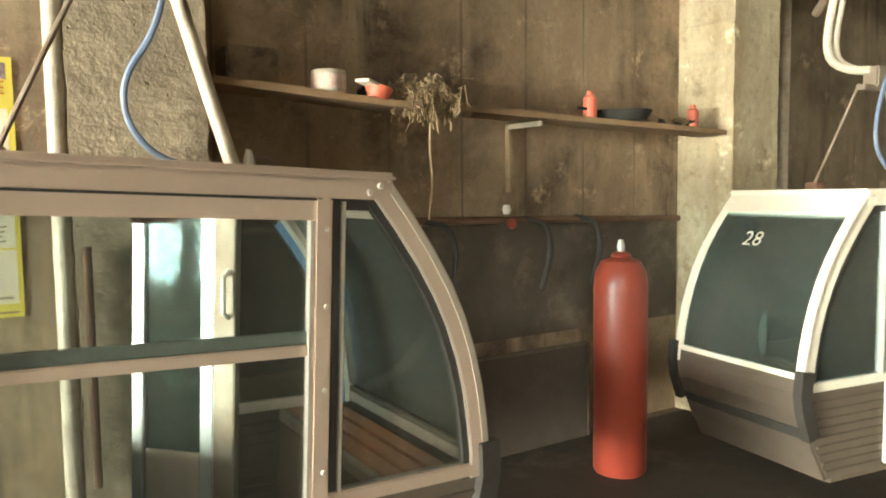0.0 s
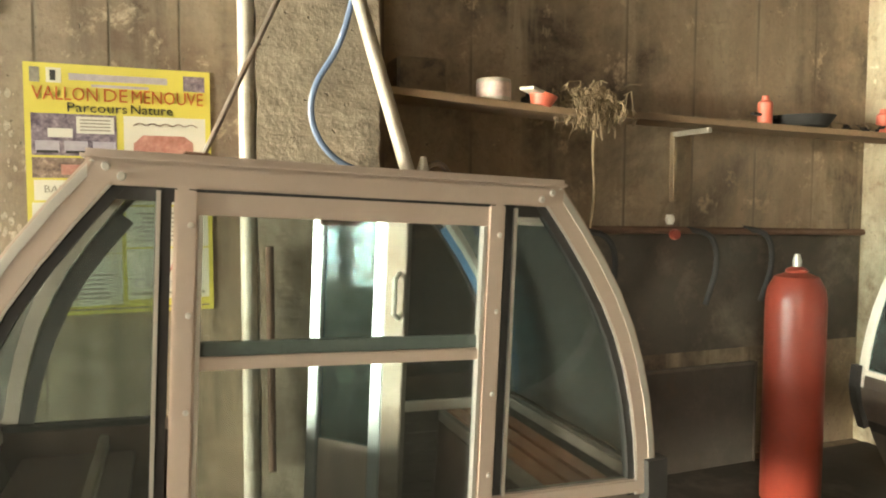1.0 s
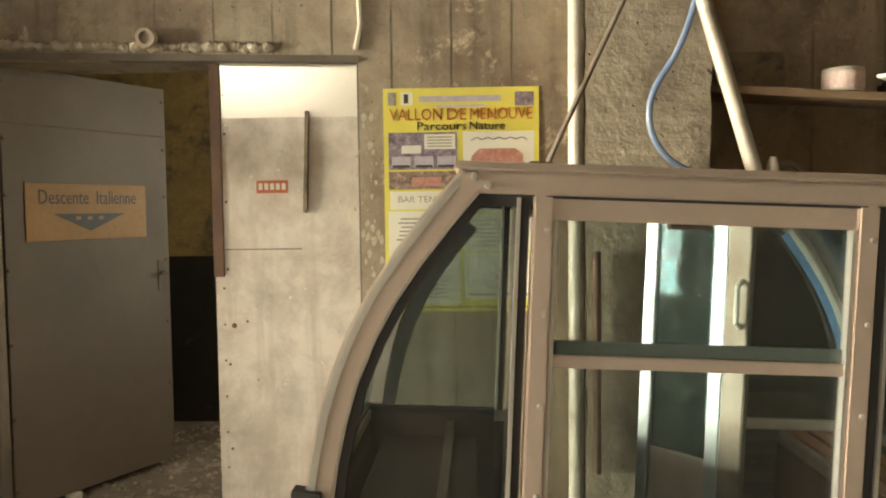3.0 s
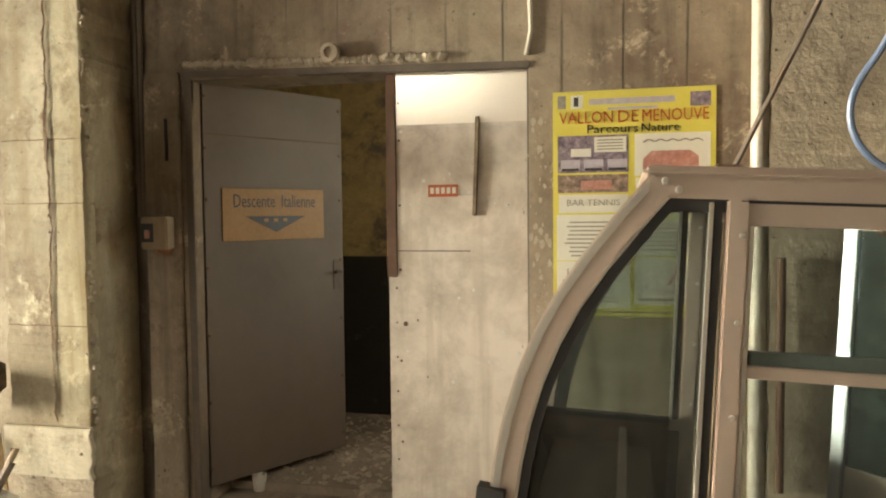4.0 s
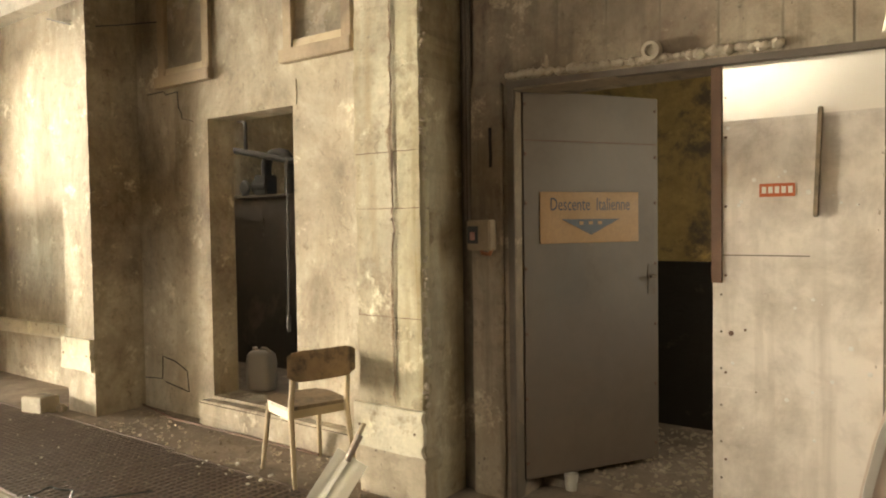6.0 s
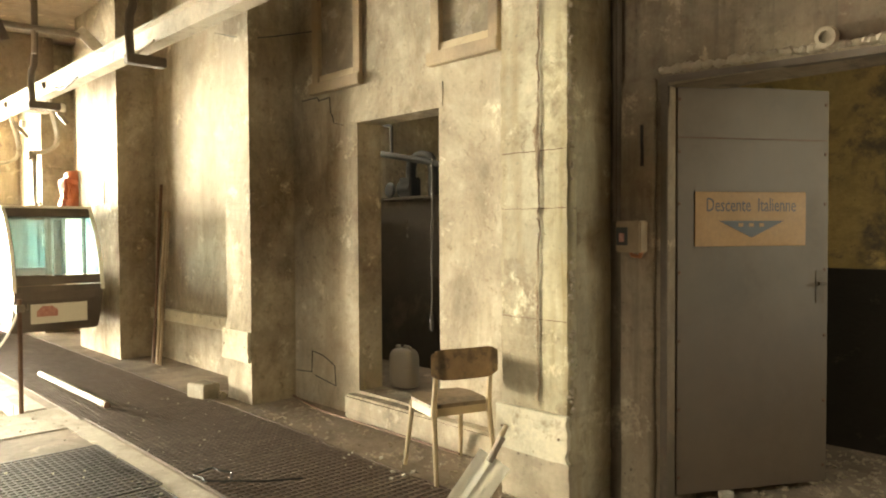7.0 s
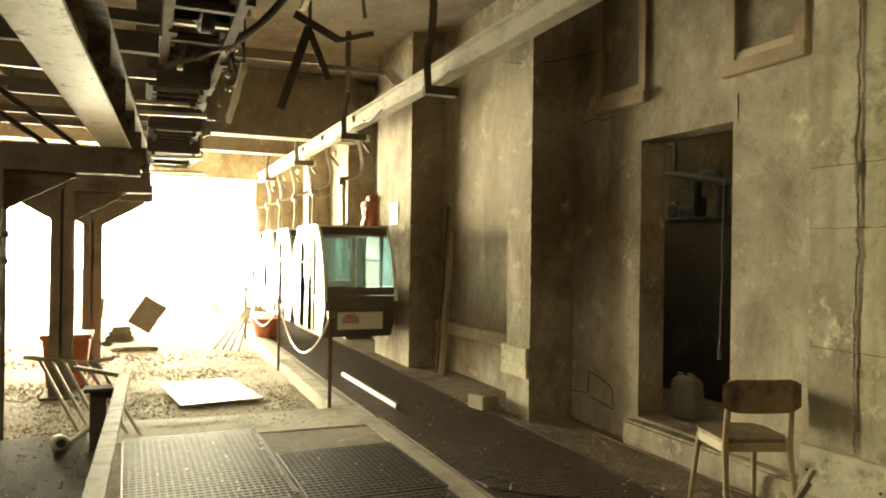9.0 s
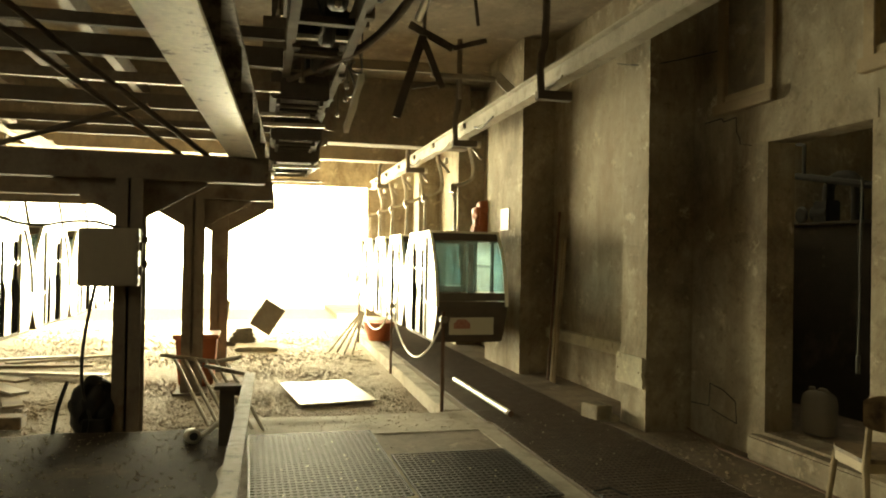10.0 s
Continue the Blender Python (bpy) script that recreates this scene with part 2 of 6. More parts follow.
CAN_TAN = surface("dusty_tan_plastic", (0.19, 0.155, 0.112), (0.15, 0.122, 0.09), 0.6, scale=4, fine=30, bump=0.08, speck=0.93)
GRATE = surface("dark_rusty_grating", (0.058, 0.042, 0.035), (0.034, 0.025, 0.021), 0.6, scale=10, fine=60, bump=0.3, stain=(0.11, 0.083, 0.066), stain_amount=(0.55, 0.8), stain_scale=2)
GRATE_WALK = surface("brown_walkway_grating", (0.17, 0.128, 0.102), (0.105, 0.078, 0.063), 0.7, scale=10, fine=60, bump=0.3, stain=(0.23, 0.18, 0.14), stain_amount=(0.55, 0.8), stain_scale=2)
WOOD = surface("grey_old_board", (0.36, 0.27, 0.17), (0.26, 0.19, 0.12), 0.8, scale=3, fine=25, bump=0.4, stain=(0.13, 0.09, 0.06))
WOOD_PALE = surface("beech_chair_wood", (0.40, 0.31, 0.19), (0.31, 0.235, 0.14), 0.6, scale=4, fine=30, bump=0.15, stain=(0.24, 0.16, 0.09), stain_amount=(0.55, 0.75), stain_scale=6, speck=0.93)
WOOD_WORN = surface("worn_plywood", (0.26, 0.185, 0.11), (0.15, 0.105, 0.064), 0.65, scale=7, fine=40, bump=0.2, stain=(0.08, 0.06, 0.04), stain_amount=(0.5, 0.65), stain_scale=9)
SEAT_BROWN = surface("dark_brown_seat_board", (0.10, 0.055, 0.036), (0.07, 0.04, 0.027), 0.6, scale=5, fine=30, bump=0.15)
ORANGE_WOOD = surface("varnished_bench_slats", (0.34, 0.12, 0.045), (0.27, 0.09, 0.033), 0.4, scale=6, fine=30, bump=0.15)
RED = surface("red_cylinder_paint", (0.27, 0.045, 0.028), (0.21, 0.036, 0.023), 0.35, scale=3, fine=30, bump=0.12, stain=(0.24, 0.05, 0.035), stain_amount=(0.6, 0.8), stain_scale=3, speck=0.93)
RED_PLASTIC = surface("red_plastic", (0.58, 0.13, 0.08), (0.50, 0.10, 0.06), 0.45, scale=6, fine=40, bump=0.1, speck=0.93)
ORANGE_PLASTIC = surface("orange_red_plastic", (0.50, 0.14, 0.06), (0.42, 0.11, 0.05), 0.5, scale=5, fine=40, bump=0.1)
WHITE_PLASTIC = surface("off_white_plastic", (0.66, 0.62, 0.52), (0.56, 0.52, 0.43), 0.5, scale=4, fine=30, bump=0.1, stain=(0.36, 0.31, 0.24), speck=0.93)
GREY_BOX = surface("grey_enamel_box", (0.36, 0.305, 0.24), (0.29, 0.245, 0.195), 0.5, scale=4, fine=40, bump=0.1, speck=0.93)
BLUE = surface("blue_hose", (0.17, 0.24, 0.38), (0.14, 0.20, 0.32), 0.4, scale=6, bump=0.05)
# blue of the sky reflection painted onto the cabin post
SKY_REFLECTION = surface("painted_sky_reflection", (0.16, 0.33, 0.55), (0.13, 0.27, 0.46), 0.3, scale=6, bump=0.05)
STRAW = surface("frayed_rope_straw", (0.27, 0.195, 0.11), (0.15, 0.105, 0.06), 0.95, scale=12, bump=0.3)
BLACK = surface("black_cloth", (0.022, 0.02, 0.018), (0.012, 0.011, 0.01), 0.9, scale=8, bump=0.4)
RUST_BROWN = surface("rusty_iron", (0.16, 0.085, 0.05), (0.10, 0.055, 0.035), 0.8, scale=8, fine=40, bump=0.4)
RUST_STAIN = surface("rusty_damp_stain", (0.30, 0.215, 0.13), (0.20, 0.135, 0.08), 0.9, stain=(0.42, 0.35, 0.24), stain_amount=(0.5, 0.68), stain_scale=7, bump=0.6, scale=6, pits=0.6)
CABLE = surface("dark_cable", (0.03, 0.027, 0.024), (0.02, 0.018, 0.016), 0.6, scale=8, bump=0.1)
FOAM = surface("pale_mortar_foam", (0.52, 0.44, 0.34), (0.36, 0.29, 0.21), 0.95, scale=14, fine=60, bump=0.8, depth=0.02)
YELLOW = surface("poster_yellow", (0.62, 0.54, 0.10), (0.56, 0.48, 0.085), 0.5, scale=3, fine=60, bump=0.02, speck=0.93)
PAPER = surface("poster_paper_white", (0.66, 0.63, 0.54), (0.60, 0.57, 0.48), 0.55, scale=4, fine=60, bump=0.02, speck=0.93)
PURPLE = surface("print_purple", (0.09, 0.06, 0.10), (0.46, 0.38, 0.40), 0.5, scale=24, fine=40, bump=0.02)
PRINT_BROWN = surface("print_brown", (0.11, 0.065, 0.05), (0.48, 0.36, 0.28), 0.5, scale=26, fine=40, bump=0.02)
PRINT_RED = surface("print_red", (0.48, 0.10, 0.025), (0.44, 0.09, 0.02), 0.5, scale=6, bump=0.02)
PRINT_BLACK = surface("print_black", (0.03, 0.028, 0.025), (0.04, 0.035, 0.03), 0.5, scale=6, bump=0.02)
PRINT_GREY = surface("print_grey", (0.26, 0.24, 0.20), (0.32, 0.29, 0.25), 0.5, scale=6, bump=0.02)
PRINT_LILAC = surface("print_lilac", (0.46, 0.41, 0.46), (0.40, 0.36, 0.42), 0.5, scale=6, bump=0.02)
PRINT_PINK = surface("print_pink", (0.42, 0.16, 0.12), (0.55, 0.32, 0.26), 0.5, scale=22, bump=0.02)
TIN_PINK = surface("faded_pink_label", (0.60, 0.42, 0.36), (0.66, 0.52, 0.45), 0.5, scale=8, bump=0.05)
SIGN_OCHRE = surface("faded_orange_sign", (0.36, 0.18, 0.045), (0.30, 0.145, 0.036), 0.55, scale=4, fine=40, bump=0.05)
SNOW = surface("sunlit_pale_ground", (0.88, 0.87, 0.82), (0.84, 0.82, 0.77), 0.95, scale=0.4, fine=8, bump=0.4)
GLASS = glass("cabin_glass", (0.76, 0.81, 0.80), dust=0.012)
# heavy whitish veil stands in for light coming through the hanging cabins
GLASS_PALE = glass("light_veiled_teal_glass", (0.74, 0.90, 0.92), 0.05, dust=0.13)
GLASS_LEAF = glass("bluish_door_glass", (0.62, 0.80, 0.86), 0.03, 1.22, dust=0.012)
GLASS_END = glass("grey_cabin_glass", (0.58, 0.68, 0.70), 0.04, dust=0.016)
GLASS_TEAL = glass("teal_cabin_glass", (0.56, 0.78, 0.81), 0.05, dust=0.022)
GLASS_DUST = surface("dusty_window_pane", (0.24, 0.20, 0.15), (0.13, 0.11, 0.085), 0.25, scale=3, fine=30, bump=0.05, stain=(0.34, 0.29, 0.22), stain_scale=2.5, speck=0.9)

for dirty in (EARTH, GRATE_WALK, FLOOR):
    dirty.node_tree.nodes["Principled BSDF"].inputs["Specular IOR Level"].default_value = 0.15

# near-black without sheen: the shade inside the cabin slots, put into the colour
SLOT_SHADE, sn, sl, sp = nodes_of("slot_shade_black")
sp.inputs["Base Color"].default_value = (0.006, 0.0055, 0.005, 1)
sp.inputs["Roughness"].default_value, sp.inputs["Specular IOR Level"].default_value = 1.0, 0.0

# emission for the added backdrop that whites out the open end
SKY_GLOW, gn, gl_, gp = nodes_of("glowing_sky_backdrop")
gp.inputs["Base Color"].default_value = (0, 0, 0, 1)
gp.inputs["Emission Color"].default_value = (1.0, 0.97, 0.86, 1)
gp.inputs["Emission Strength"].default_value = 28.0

CHIPS, cn, cl, cp = nodes_of("gravel_chips")
isl = cn.new("ShaderNodeNewGeometry")
tone = mixed(cn, cl, isl.outputs["Random Per Island"], (0.30, 0.24, 0.18), (0.47, 0.385, 0.295))
cl.new(tone, cp.inputs["Base Color"])
cp.inputs["Roughness"].default_value = 0.9

# ---- mesh helpers ----
def finish(bm, name, material, smooth=False):
    bmesh.ops.recalc_face_normals(bm, faces=bm.faces)
    me = bpy.data.meshes.new(name)
    bm.to_mesh(me)
    bm.free()
    me.materials.append(material)
    if smooth:
        me.polygons.foreach_set("use_smooth", [True] * len(me.polygons))
        me.set_sharp_from_angle(angle=radians(40))
    return me


def part(name, bm, material, parent=None, label="", smooth=False):
    ob = new(name, finish(bm, name, material, smooth))
    if parent:
        ob.parent = parent
    if label:
        ob["label"] = label
    return ob


def thing(name, m, label, category, group="", kind=""):
    ob = new(name)
    ob.empty_display_size = 0.1
    ob.matrix_world = m
    return tagged(ob, label, category, group, kind)


def solid(name, bm, material, label, category, group="", kind="", smooth=False):
    return tagged(part(name, bm, material, None, "", smooth), label, category, group, kind)


def box(x0, y0, z0, x1, y1, z1, bevel=0.0, bm=None, m=None):
    bm = bm or bmesh.new()
    got = bmesh.ops.create_cube(bm, size=1.0)["verts"]
    mat = Matrix.Translation(((x0 + x1) / 2, (y0 + y1) / 2, (z0 + z1) / 2)) @ Matrix.Diagonal((abs(x1 - x0), abs(y1 - y0), abs(z1 - z0), 1))
    bmesh.ops.transform(bm, matrix=m @ mat if m else mat, verts=got)
    if bevel:
        edges = list({e for v in got for e in v.link_edges})
        bmesh.ops.bevel(bm, geom=edges, offset=bevel, segments=2, affect="EDGES")
    return bm


def bar(a, b, w, h, bevel=0.0, bm=None):
    """A square bar from a to b."""
    a, b = Vector(a), Vector(b)
    d = b - a
    m = Matrix.Translation((a + b) / 2) @ d.to_track_quat("X", "Z").to_matrix().to_4x4()
    return box(-d.length / 2, -w / 2, -h / 2, d.length / 2, w / 2, h / 2, bevel, bm, m)


def tube(points, r, seg=8, bm=None, round_steps=0):
    """A round tube along points; round_steps smooths the line."""
    bm = bm or bmesh.new()
    pts = [Vector(p) for p in points]
    for _ in range(round_steps):
        q = [pts[0]]
        for a, b in zip(pts, pts[1:]):
            q += [a.lerp(b, 0.25), a.lerp(b, 0.75)]
        pts = q + [pts[-1]]
    rings, up = [], None
    for i, p in enumerate(pts):
        d = (pts[min(i + 1, len(pts) - 1)] - pts[max(i - 1, 0)]).normalized()
        up = d.orthogonal().normalized() if up is None else (up - d * up.dot(d)).normalized()
        side = d.cross(up)
        rr = r[i] if isinstance(r, (list, tuple)) else r
        rings.append([bm.verts.new(p + (up * math.cos(k * math.tau / seg) + side * math.sin(k * math.tau / seg)) * rr) for k in range(seg)])
    for a, b in zip(rings, rings[1:]):
        for k in range(seg):
            bm.faces.new((a[k], a[(k + 1) % seg], b[(k + 1) % seg], b[k]))
    bm.faces.new(rings[0][::-1]), bm.faces.new(rings[-1])
    return bm


def lathe(profile, seg=20, bm=None, m=None):
    """Turns (radius, z) pairs round the z axis."""
    bm = bm or bmesh.new()
    rings = [[bm.verts.new((r * math.cos(k * math.tau / seg), r * math.sin(k * math.tau / seg), z)) for k in range(seg)] for r, z in profile]
    for a, b in zip(rings, rings[1:]):
        for k in range(seg):
            bm.faces.new((a[k], a[(k + 1) % seg], b[(k + 1) % seg], b[k]))
    bm.faces.new(rings[0][::-1]), bm.faces.new(rings[-1])
    if m:
        bmesh.ops.transform(bm, matrix=m, verts=[v for ring in rings for v in ring])
    return bm


def sweep(line, w, d, bm=None):
    """A flat bar of width w (in the x-z plane, inwards) and depth d (in y) along an (x, z) line; y from 0 to d."""
    bm = bm or bmesh.new()
    pts = [Vector((x, 0, z)) for x, z in line]
    rows = []
    for i, p in enumerate(pts):
        t = (pts[min(i + 1, len(pts) - 1)] - pts[max(i - 1, 0)]).normalized()
        nrm = Vector((t.z, 0, -t.x))
        q = p + nrm * w
        rows.append([bm.verts.new(v) for v in (p, q, q + Vector((0, d, 0)), p + Vector((0, d, 0)))])
    for a, b in zip(rows, rows[1:]):
        for k in range(4):
            bm.faces.new((a[k], a[(k + 1) % 4], b[(k + 1) % 4], b[k]))
    bm.faces.new(rows[0][::-1]), bm.faces.new(rows[-1])
    return bm


def plate(outline, thick, bm=None, m=None):
    """A flat plate from an (x, z) outline, y from 0 to thick."""
    bm = bm or bmesh.new()
    a = [bm.verts.new((x, 0, z)) for x, z in outline]
    b = [bm.verts.new((x, thick, z)) for x, z in outline]
    bm.faces.new(a), bm.faces.new(b[::-1])
    for i in range(len(a)):
        j = (i + 1) % len(a)
        bm.faces.new((a[i], b[i], b[j], a[j]))
    if m:
        bmesh.ops.transform(bm, matrix=m, verts=a + b)
    return bm


def rough_up(bm, amount, scale=4.0, cuts=0, keep=None):
    """Wears a mesh: cuts its edges and shifts the vertices by noise."""
    if cuts:
        bmesh.ops.subdivide_edges(bm, edges=bm.edges[:], cuts=cuts, use_grid_fill=True)
    for v in bm.verts:
        if keep and not keep(v.co):
            continue
        v.co += noise.noise_vector(v.co * scale) * amount
    return bm


def lettering(name, text, size, m, material, parent, label="", width=None):
    """Raised lettering, as a mesh, lying in the x-z plane of m, centred."""
    cu = bpy.data.curves.new(name, "FONT")
    cu.body, cu.size, cu.extrude, cu.align_x, cu.resolution_u = text, size, 0.0008, "CENTER", 2
    tmp = bpy.data.objects.new(name, cu)
    scene.collection.objects.link(tmp)
    bpy.context.view_layer.update()
    me = bpy.data.meshes.new_from_object(tmp.evaluated_get(bpy.context.evaluated_depsgraph_get()))
    bpy.data.objects.remove(tmp)
    xs = [v.co.x for v in me.vertices]
    k = width / (max(xs) - min(xs)) if width else 1.0
    me.transform(m @ pose(0, 0, 0, 90) @ Matrix.Diagonal((k, 1, 1, 1)))
    me.materials.clear()
    me.materials.append(material)
    ob = new(name, me)
    ob.parent = parent
    if label:
        ob["label"] = label
    return ob

# ---- setting: floor, walls, ceiling ----
WALL, POSTER_WALL, FACE = 3.86, 3.78, 3.377
WEST, SOUTH, EAST, TOP = -20.0, -6.0, 8.0, 4.7


def setting(name, bm, material, label, category):
    return solid(name, bm, material, label, category, kind="structure")


bm = box(-7.62, SOUTH - 0.3, -0.4, EAST + 0.3, 4.12, 0.0)
setting("floor", bm, FLOOR, "dusty stained concrete floor strewn with grit", "floor")
# dark sheet on the floor paints the shade below the shelf wall
bm = bmesh.new()
ring = []
for k in range(90):
    a = k * math.tau / 90
    r = 1 + 0.14 * noise.noise((2 * math.cos(a), 2 * math.sin(a), 0)) + 0.06 * noise.noise((7 * math.cos(a), 7 * math.sin(a), 1))
    ring.append(bm.verts.new((3.5 + 2.7 * r * math.cos(a), min(3.765, 2.75 + 1.6 * r * math.sin(a)), 0.004)))
bm.faces.new(ring)
setting("floor_shade", bm, NEAR_BLACK, "dark patch painted on the concrete floor for the shade there", "floor")
bm = box(-24.5, 1.92, -0.4, -7.62, 4.12, 0.0)
setting("platform", bm, FLOOR, "raised concrete platform beneath the hanging cabins", "floor")
bm = bmesh.new()
bmesh.ops.create_grid(bm, x_segments=120, y_segments=70, size=1.0)
for v in bm.verts:
    x, y = -7.62 - (v.co.x + 1) * 8.5, -5.9 + (v.co.y + 1) * 3.91
    v.co = Vector((x, y, -0.14 + 0.012 * noise.noise((x * 0.8, y * 0.8, 0)) + 0.006 * noise.noise((x * 5, y * 5, 3))))
setting("ground", bm, GRAVEL, "brown gravel ground of the open hall", "ground")
bm = box(-400, -300, -0.6, -24.5, 300, -0.3)
setting("backdrop", bm, SNOW, "bright pale open ground outside the hall", "ground")
# added glowing plane in place of the bright sky; it also lights the hall
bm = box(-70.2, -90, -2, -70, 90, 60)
setting("backdrop_glow", bm, SKY_GLOW, "glowing white backdrop far outside the hall, in place of bright sky", "sky")
bm = box(-24.5, -300, -0.61, 60, SOUTH - 0.3, -0.31)
setting("ground_south", bm, SNOW, "bright pale open ground outside the south wall", "ground")


def wall_with_holes(name, x0, x1, z1, y0, thick, holes, material, label):
    """A wall along x from y0 back; holes are (x0, x1, z0, z1)."""
    bm = bmesh.new()
    xs = sorted({x0, x1, *(h[0] for h in holes), *(h[1] for h in holes)})
    for a, b in zip(xs, xs[1:]):
        zs = [0.0]
        for h in sorted(holes, key=lambda h: h[2]):
            if h[0] <= a + 1e-6 and h[1] >= b - 1e-6:
                zs += [h[2], h[3]]
        zs.append(z1)
        for c, d in zip(zs[::2], zs[1::2]):
            if d - c > 1e-4:
                box(a, y0, c, b, y0 + thick, d, bm=bm)
    bmesh.ops.remove_doubles(bm, verts=bm.verts, dist=1e-5)
    return setting(name, bm, material, label, "wall")


DOOR = (-2.69, -0.78, 0.0, 2.47)
wall_with_holes("wall_north_poster", -2.99, 0.29, TOP, POSTER_WALL, 0.34, [DOOR], CONC, "board-marked brown concrete wall with dark vertical seams")
# separate strip, its colour holding both streaks and the corner's shade
wall_with_holes("wall_north_corner", -3.08, -2.99, TOP, POSTER_WALL + 0.01, 0.33, [], CORNER_WALL, "dark streaked concrete with the pillar's corner shade painted in")
WAY = (-5.745, -4.69, 0.23, 2.6)
WIN_A, WIN_B = (-6.37, -5.69, 3.02, 4.3), (-4.72, -4.07, 3.02, 4.3)
wall_with_holes("wall_north_rooms", -6.82, -3.6, TOP, WALL, 0.26, [WAY, WIN_A, WIN_B], PLASTER, "stained cream plaster wall with a doorway")
for i, (a, b) in enumerate(((-10.22, -7.3), (-13.6, -11.8), (-17.0, -14.1), (-20.0, -17.5))):
    wall_with_holes("wall_north_bay_%d" % (i + 1), a, b, TOP, WALL, 0.26, [], PLASTER, "stained plaster wall between concrete pillars")
wall_with_holes("wall_north_shelf", 0.84, 4.52, TOP, WALL, 0.26, [], SHELF_WALL, "damp brown concrete wall with black stains")
wall_with_holes("wall_north_east", 5.05, EAST, TOP, WALL, 0.26, [], CONC_DARK, "dark concrete block wall")


def pillar(name, x0, x1, material, label, bite=0.006):
    bm = box(x0, FACE, 0.0, x1, WALL + 0.26, TOP)
    bmesh.ops.subdivide_edges(bm, edges=[e for e in bm.edges if abs(e.verts[0].co.z - e.verts[1].co.z) > 1], cuts=110)
    for v in bm.verts:
        if v.co.y < FACE + 0.01:
            v.co.x += bite * noise.noise(v.co * 9) + 0.5 * bite * noise.noise(v.co * 31)
            v.co.y += 0.4 * bite * noise.noise(v.co * 13 + Vector((5, 0, 0)))
    return setting(name, bm, material, label, "pillar")


pillar("pillar_1", -3.6, -3.08, PAINTED, "concrete pillar with flaking cream paint and a ragged edge", 0.022)
pillar("pillar_2", -7.27, -6.79, PLASTER, "square plastered pillar with chipped edges", 0.01)
pillar("pillar_3", -11.8, -10.22, PLASTER, "square plastered pillar with chipped edges", 0.01)
pillar("pillar_4", -14.1, -13.6, PLASTER, "square plastered pillar with chipped edges", 0.01)
pillar("pillar_5", -17.5, -17.0, PLASTER, "square plastered pillar with chipped edges", 0.01)
pillar("pillar_6", 0.29, 0.84, ROUGH, "rough pitted grey concrete pillar", 0.012)
pillar("pillar_7", 4.52, 5.05, PAINTED, "concrete pillar with pale flaking paint", 0.01)

bm = box(WEST - 0.3, SOUTH - 0.3, TOP, EAST + 0.3, 7.2, TOP + 0.25)
setting("ceiling", bm, CEIL, "sooty brown concrete ceiling", "ceiling")
bm = box(EAST, SOUTH - 0.3, 0.0, EAST + 0.3, 4.12, TOP)
setting("wall_east", bm, CONC_DARK, "dark concrete end wall", "wall")
bm = bmesh.new()
box(-20.3, SOUTH - 0.3, -0.4, -6.0, SOUTH, TOP, bm=bm)
box(-3.2, SOUTH - 0.3, -0.4, EAST, SOUTH, TOP, bm=bm)
box(-6.0, SOUTH - 0.3, 4.42, -3.2, SOUTH, TOP, bm=bm)
box(-6.0, SOUTH - 0.3, -0.4, -3.2, SOUTH, 3.3, bm=bm)
setting("wall_south", bm, CONC, "concrete wall with one high window opening", "wall")
setting("wall_west_end", box(-20.3, 2.63, -0.3, -20.0, 4.12, 3.416), CONC, "stained concrete end wall beside the open end", "wall")
bm = box(WEST - 0.3, SOUTH, 3.42, WEST, 4.12, TOP)
setting("lintel_west", bm, PLASTER, "pale concrete lintel over the open end", "lintel")
for nm, x, z in (("beam_1", -13.4, 3.55), ("beam_2", -6.9, 4.32), ("beam_3", -17.2, 3.75)):
    bm = box(x - 0.2, SOUTH, z, x + 0.2, FACE + 0.1 if z < 4 else FACE, TOP, 0.015)
    setting(nm, bm, CEIL, "sooty concrete ceiling beam across the hall", "beam")

# rooms behind the north wall
setting("wall_passage_west", box(-3.9, 4.12, 0, -3.7, 5.75, TOP), YELLOW_WALL, "peeling ochre painted side wall of the passage", "wall")
setting("wall_passage_back", box(-3.9, 5.75, 1.36, 0.3, 5.95, TOP), YELLOW_WALL, "peeling ochre painted end wall of the passage", "wall")
# the opening is unseen, added to let the passage fill lamp in
bm = bmesh.new()
box(0.1, 4.12, 0, 0.3, 5.75, 1.3, bm=bm)
box(0.1, 4.12, 2.7, 0.3, 5.75, TOP, bm=bm)
box(0.1, 5.55, 1.3, 0.3, 5.75, 2.7, bm=bm)
box(0.1, 4.12, 1.3, 0.3, 4.45, 2.7, bm=bm)
setting("wall_passage_east", bm, YELLOW_WALL, "peeling ochre painted wall with an unseen opening added for fill light", "wall")
bm = box(-3.7, 5.738, 0.0, 0.1, 5.95, 1.36)
setting("dado", bm, BLACK_DADO, "black tarred lower wall of the passage", "wall")
bm = box(-3.9, 4.12, 2.95, 0.3, 5.75, 3.1)
setting("ceiling_passage", bm, CEIL, "low dark ceiling of the passage", "ceiling")
bm = box(-7.3, 4.12, -0.3, 0.3, 7.0, 0.05)
setting("floor_passage", bm, FLOOR, "gritty concrete floor of the back rooms", "floor")
# side wall left open at z 2.5 to 3.7, out of view, for the added fill lamp
bm = bmesh.new()
box(-7.5, 6.7, 0, -3.9, 6.9, TOP, bm=bm)
box(-7.5, 4.12, 0, -7.3, 6.7, 2.5, bm=bm)
box(-7.5, 4.12, 3.7, -7.3, 6.7, TOP, bm=bm)
box(-7.5, 5.25, 2.5, -7.3, 6.7, 3.7, bm=bm)
